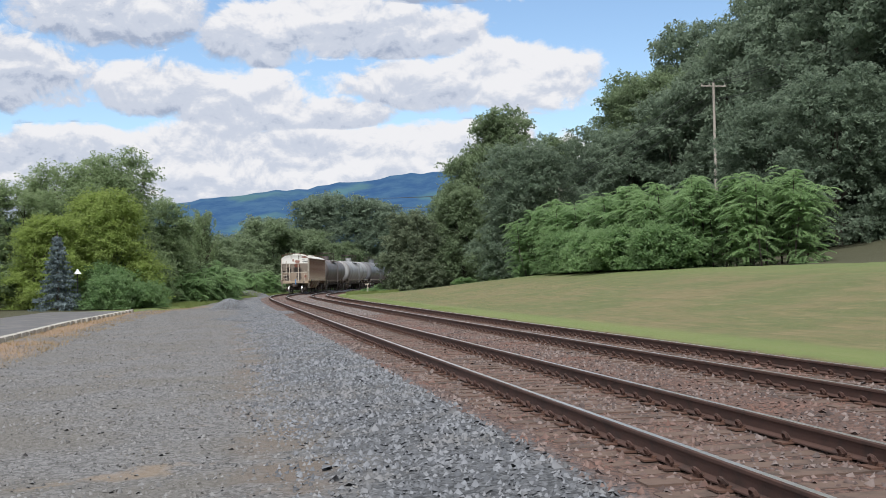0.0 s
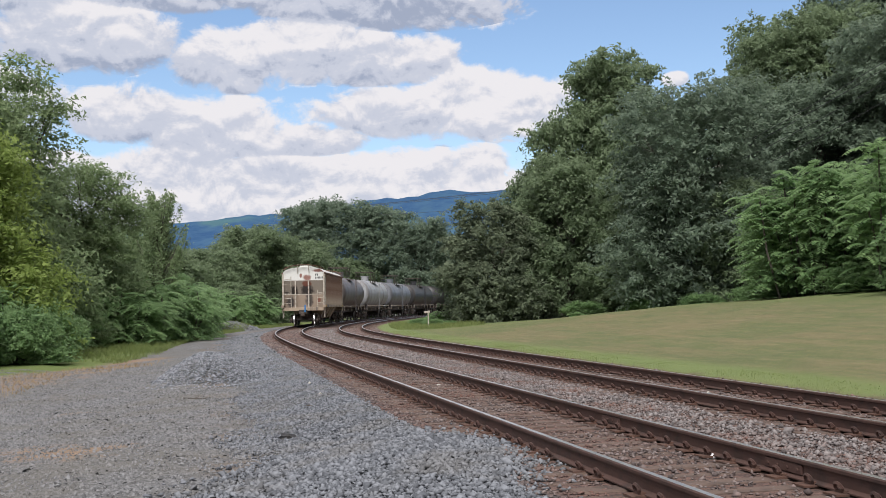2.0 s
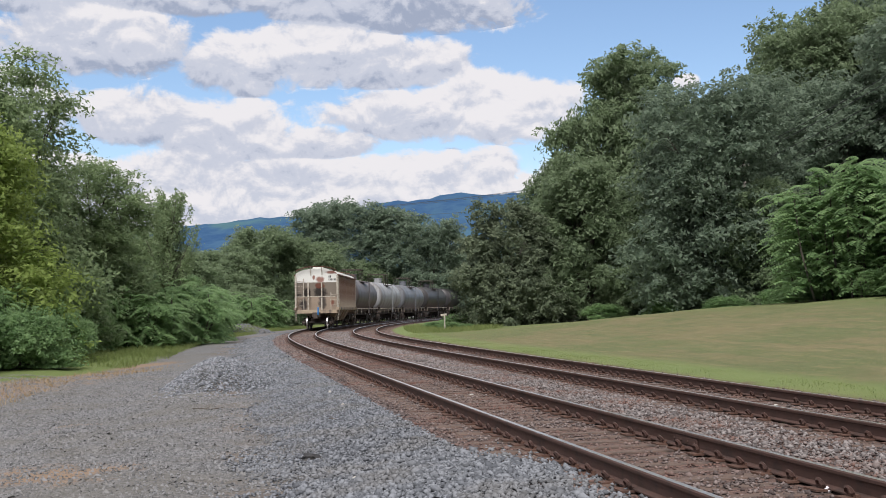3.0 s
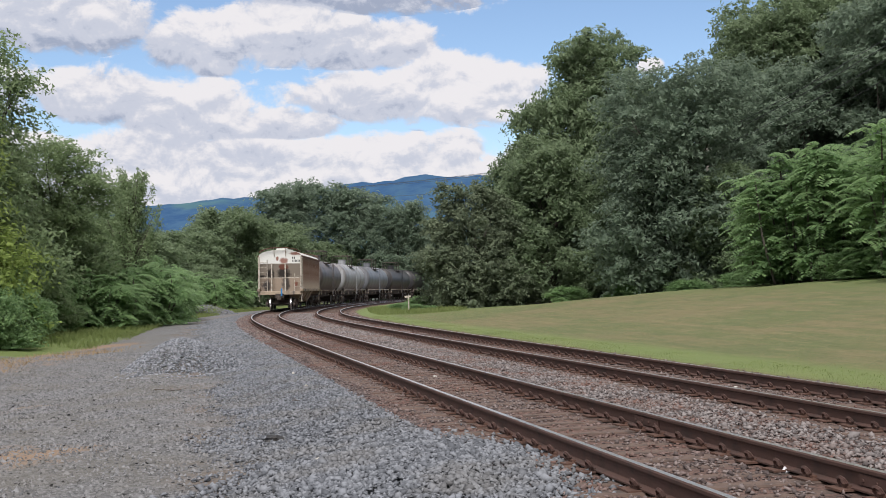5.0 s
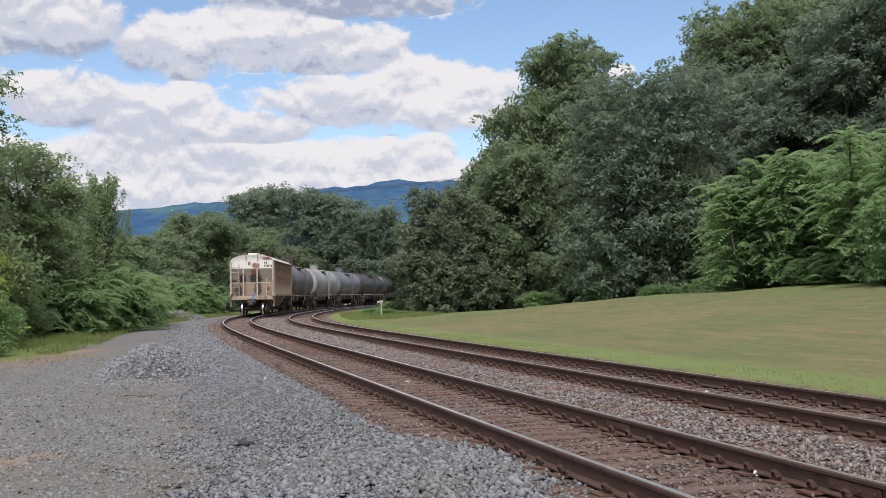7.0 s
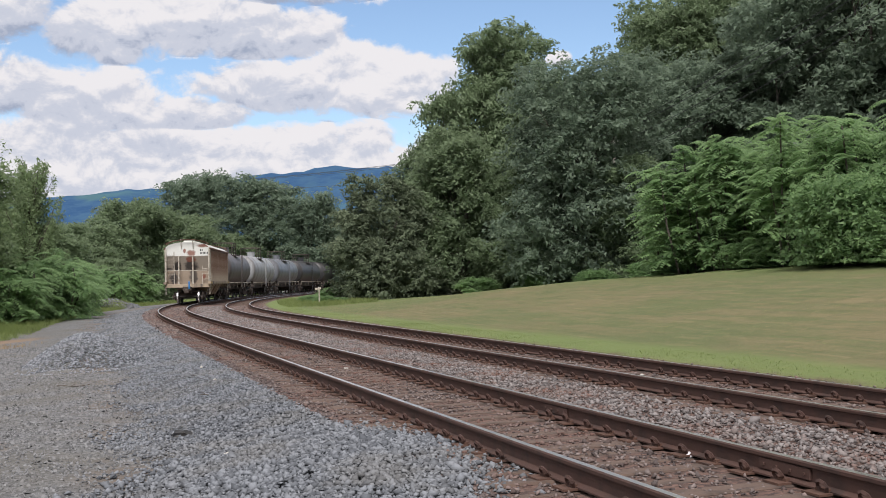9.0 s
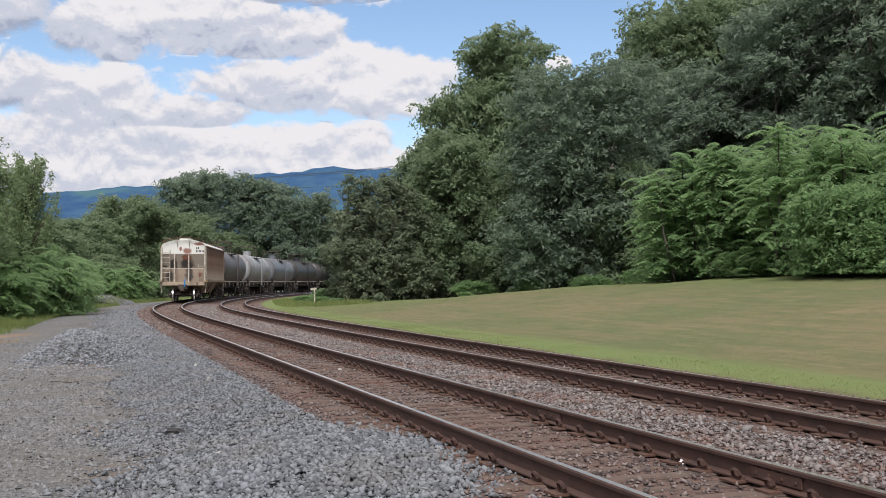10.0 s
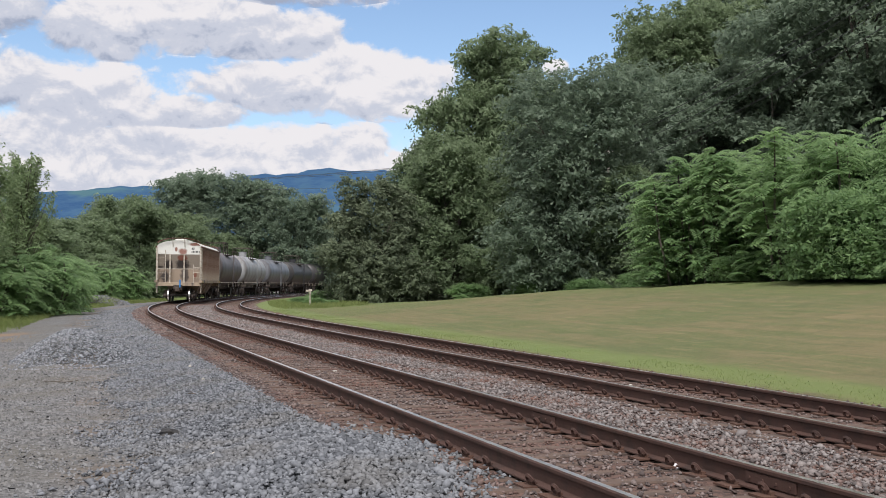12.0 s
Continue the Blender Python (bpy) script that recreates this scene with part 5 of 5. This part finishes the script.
def polar(az, dist):
    return dist * math.sin(radians(az)), dist * math.cos(radians(az))


def pole_at(az, dist, top, label):
    x, y = polar(az, dist)
    return utility_pole(x, y, top - ground_z(x, y), label)


p0 = pole_at(24.9, 62, 18.6, "weathered grey wooden utility pole behind the sumac")
p1 = pole_at(8.8, 75, 11.0, "wooden utility pole among the trees")
p2 = pole_at(-13.0, 215, 21.5, "distant wooden utility pole behind the woods")
p3 = pole_at(63.0, 62, 22.0, "wooden utility pole above the lawn")
for a, b in ((p0, p1), (p1, p2), (p3, p0)):
    for off in (-1.1, -0.4, 1.1):
        wire(a + Vector((off * 0.95, off * 0.3, -0.12)), b + Vector((off * 0.95, off * 0.3, -0.12)), 0.5)
    wire(a + Vector((0, 0, -1.6)), b + Vector((0, 0, -1.6)), 0.7)


def marker_post():
    x, y = -8.23, 66.4
    post = tagged(empty("marker_post", Matrix.Translation((x, y, ground_z(x, y))) @ Matrix.Rotation(radians(8), 4, "Z")), "small white marker post with a pale tilted plate", "trackside sign")
    part("post", new_bm(((-0.035, -0.035, -0.3), (0.035, 0.035, 0.95)), bevel=0.008), M_GALV, post)
    bm = bmesh.new()
    box(bm, (-0.12, -0.02, 0.90), (0.26, 0.02, 1.02), Matrix.Rotation(radians(-8), 4, "Y"), bevel=0.006)
    part("plate", bm, M_GALV, post)


marker_post()


def curb_wall():
    root = tagged(empty("retaining_wall", Matrix()), "low concrete retaining kerb between road and gravel lot", "retaining wall", kind="structure")
    st = np.arange(-60, 33, 1.5)
    for s in st:
        bm = bmesh.new()
        d = float(left_edge(s))
        m = rigid(s + 0.75, d, 0, 0.02)
        box(bm, (-0.14, -0.74, -1.1), (0.14, 0.74, -0.36), m, bevel=0.012)
        part("kerb_block", bm, M_CONC, root)


curb_wall()


def side_road():
    v, f = [], []
    st = np.arange(-60, 34, 2.0)
    for s in st:
        d = float(left_edge(s))
        for off in (-5.6, -0.16):
            v.append(on_line(s, d + off, -0.40))
        for off in (-0.16, -5.6):
            v.append(on_line(s, d + off, -0.9))
    for i in range(len(st) - 1):
        a, b = i * 4, i * 4 + 4
        for j in range(4):
            f.append((a + j, a + (j + 1) % 4, b + (j + 1) % 4, b + j))
    n = len(v)
    f += [(0, 1, 2, 3), (n - 1, n - 2, n - 3, n - 4)]
    tagged(mesh_ob("road", v, f, M_ASPH), "grey asphalt lane behind the low kerb", "road", kind="structure")


side_road()


def grass_strip(name, n, s0, s1, lo, hi, size, mat, label, seed, rel=True):
    """Upright blades in a ragged strip; lo and hi are measured from the lot's edge or from the rail."""
    rg = np.random.RandomState(seed)
    s = s0 + (s1 - s0) * rg.rand(n)
    d = (left_edge(s) if rel else 0) + lo + (hi - lo) * rg.rand(n)
    th = np.interp(s, S, _th)
    x, y = np.interp(s, S, _x) + d * np.cos(th), np.interp(s, S, _y) - d * np.sin(th)
    keep = rg.rand(n) < 0.55 + 0.6 * wavy(x, y, 0.9, 0.3)
    x, y = x[keep], y[keep]
    n = len(x)
    z = height(x, y) - 0.02
    h = size * rg.uniform(0.4, 1.3, n)
    a = rg.uniform(0, 6.283, n)
    w = 0.006 + 0.016 * h
    lean = rg.normal(size=(n, 2)) * h[:, None] * 0.35
    b0 = np.stack([x - w * np.cos(a), y - w * np.sin(a), z], -1)
    b1 = np.stack([x + w * np.cos(a), y + w * np.sin(a), z], -1)
    m1 = np.stack([x + w * 0.6 * np.cos(a) + lean[:, 0] * 0.4, y + w * 0.6 * np.sin(a) + lean[:, 1] * 0.4, z + h * 0.6], -1)
    tip = np.stack([x + lean[:, 0], y + lean[:, 1], z + h], -1)
    v = np.stack([b0, b1, m1, tip], 1).reshape(-1, 3)
    bs = (np.arange(n) * 4)[:, None]
    f = np.concatenate([bs + np.array([[0, 1, 2]]), bs + np.array([[0, 2, 3]])], 1).reshape(-1, 3)
    return tagged(quick_mesh(name, v, f, mat), label, "grass", kind="stuff")


grass_strip("rank_grass", 46000, 40, 112, -4.2, 0.4, 0.22, M_GRASS, "tall rank green grass beside the gravel track", 61)
grass_strip("dry_grass", 16000, -45, 38, -0.2, 2.6, 0.11, M_STRAW, "short straw-coloured dry grass along the kerb", 62)
grass_strip("lawn_edge_grass", 26000, 2, 62, 6.25, 7.4, 0.045, M_GRASS, "uncut green grass fringe beside the ballast", 63, rel=False)
grass_strip("lawn_grass", 60000, 4, 64, 6.9, 23.0, 0.034, M_GRASS, "short mown green grass on the lawn", 65, rel=False)
grass_strip("lawn_straw", 60000, 4, 58, 7.6, 23.0, 0.030, M_STRAW, "short dry straw-coloured grass on the lawn", 66, rel=False)
grass_strip("weeds", 10000, 62, 88, 7.2, 12.5, 0.26, M_GRASS, "tall green weeds under the cedar", 64, rel=False)


def white_rows():
    # boxes stand in for pale strips under the trees, kind unknown
    for az, dist, w in ((-12.2, 196, 6.6), (-10.45, 198, 1.8), (-8.95, 200, 5.4)):
        x, y = polar(az, dist)
        root = tagged(empty("block_stack", Matrix.Translation((x, y, ground_z(x, y))) @ Matrix.Rotation(radians(-az), 4, "Z")), "long low row of white boxes under the trees", "block stack", "white block stacks")
        n = int(w / 0.9)
        for k in range(n):
            bm = bmesh.new()
            h = 1.25 + 0.08 * math.sin(k * 2.1)
            box(bm, (-w / 2 + k * w / n + 0.01, -0.4, 0.0), (-w / 2 + (k + 1) * w / n - 0.01, 0.4, h), bevel=0.03)
            part("block", bm, M_WHITE, root)


white_rows()


# ---- small things beside the lot ----
def spruce(m, label):
    rg = np.random.RandomState(71)
    root = tagged(empty("spruce", m), label, "spruce tree")
    bm = bmesh.new()
    rod(bm, (0, 0, -0.3), (0, 0, 5.6), 0.14, 0.02, seg=8)
    part("trunk", bm, M_BARK, root)
    P, N = [], []
    for tier in range(16):
        z = 0.35 + tier * 0.32
        reach = 1.9 * (1 - tier / 17)
        for k in range(14):
            a = rg.uniform(0, 6.283)
            t = rg.rand(46, 1) ** 0.7
            way = np.array([math.cos(a), math.sin(a), -0.18])
            P.append(np.array([0, 0, z]) + way * reach * t + rg.normal(size=(46, 3)) * 0.06)
            N.append(rg.normal(size=(46, 3)) + np.array([0, 0, 0.8]))
    leaf_mesh("crown", np.concatenate(P), np.concatenate(N), 0.09, M_SPRUCE, root, rg, long=2.2)


spruce(stand(-37.8, 37.5), "small blue-grey spruce tree beside the lane")


def yard_lamp(az, dist):
    x, y = polar(az, dist)
    root = tagged(empty("street_lamp", Matrix.Translation((x, y, ground_z(x, y)))), "dark lamp post with a white bell-shaped shade", "street lamp")
    bm = bmesh.new()
    rod(bm, (0, 0, -0.2), (0, 0, 2.75), 0.05, 0.04, seg=8)
    rod(bm, (0, 0, 0), (0, 0, 0.35), 0.10, 0.07, seg=8)
    part("post", bm, M_BLACK, root)
    bm = bmesh.new()
    rod(bm, (0, 0, 2.60), (0, 0, 2.85), 0.30, 0.10, seg=14)
    rod(bm, (0, 0, 2.85), (0, 0, 2.97), 0.10, 0.05, seg=10)
    part("shade", bm, M_WHITE, root, "white metal shade")


yard_lamp(-35.6, 38)


def lane_fence():
    root = tagged(empty("fence", Matrix()), "low black metal rail fence behind the lane", "fence")
    for s in np.arange(2, 26, 2.0):
        bm = bmesh.new()
        q = on_line(s, float(left_edge(s)) - 6.6)
        z = ground_z(q.x, q.y)
        rod(bm, (q.x, q.y, z - 0.2), (q.x, q.y, z + 1.0), 0.035, seg=6)
        part("post", bm, M_BLACK, root)
    for h in (0.45, 0.92):
        bm = bmesh.new()
        for s in np.arange(2, 24, 2.0):
            a, b = (on_line(k, float(left_edge(k)) - 6.6) for k in (s, s + 2.0))
            rod(bm, (a.x, a.y, ground_z(a.x, a.y) + h), (b.x, b.y, ground_z(b.x, b.y) + h), 0.022, seg=6)
        part("rail", bm, M_BLACK, root)


lane_fence()


def scrap(name, x, y, size, mat, label, seed, flat=0.45):
    """A torn, crumpled lump lying on the stones."""
    rg = random.Random(seed)
    bm = bmesh.new()
    bmesh.ops.create_icosphere(bm, subdivisions=2, radius=1)
    for v in bm.verts:
        k = 1 + rg.uniform(-0.35, 0.3)
        v.co = Vector((v.co.x * k * size, v.co.y * k * size * 0.6, v.co.z * k * size * flat))
    ob = part(name, bm, mat)
    ob.matrix_basis = Matrix.Translation((x, y, ground_z(x, y) + size * flat * 0.6)) @ Matrix.Rotation(rg.uniform(0, 3), 4, "Z")
    tagged(ob, label, name.replace("_", " "))


scrap("debris", -3.1, 12.15, 0.11, M_BLACK, "black scrap of rubber lying on the gravel", 1)
scrap("debris", -0.55, 5.7, 0.09, M_BLACK, "black scrap of rubber lying on the gravel", 2)
scrap("paper_scrap", 2.0, 9.2, 0.05, M_WHITE, "crumpled white paper between the rails", 3, 0.7)
scrap("paper_scrap", 0.6, 13.4, 0.04, M_WHITE, "crumpled white paper between the rails", 4, 0.7)
for _k, (_px, _py) in enumerate(((-3.9, 17.5), (-2.2, 10.4), (-4.7, 20.0), (-0.9, 13.9), (2.9, 16.5), (4.0, 12.5), (-1.9, 19.0))):
    scrap("white_stone", _px, _py, 0.04 + 0.006 * (_k % 3), M_CONC, "pale rounded stone among the gravel", 10 + _k, 0.7)


def twig(x, y, turn, length):
    bm = bmesh.new()
    pts = [Vector((length * (k / 5 - 0.5), 0.04 * math.sin(k * 1.7) * length, 0.02 + 0.015 * math.cos(k))) for k in range(6)]
    for a, b in zip(pts, pts[1:]):
        rod(bm, a, b, 0.009, 0.007, seg=5)
    rod(bm, pts[2], pts[2] + Vector((0.1, 0.09, 0.03)), 0.006, 0.004, seg=5)
    ob = part("twig", bm, M_BARK)
    ob.matrix_basis = Matrix.Translation((x, y, ground_z(x, y) + 0.01)) @ Matrix.Rotation(turn, 4, "Z")
    tagged(ob, "thin dark twig lying on the gravel lot", "twig")


twig(-6.6, 18.6, 0.5, 0.55)
twig(-3.6, 15.6, 1.4, 0.4)
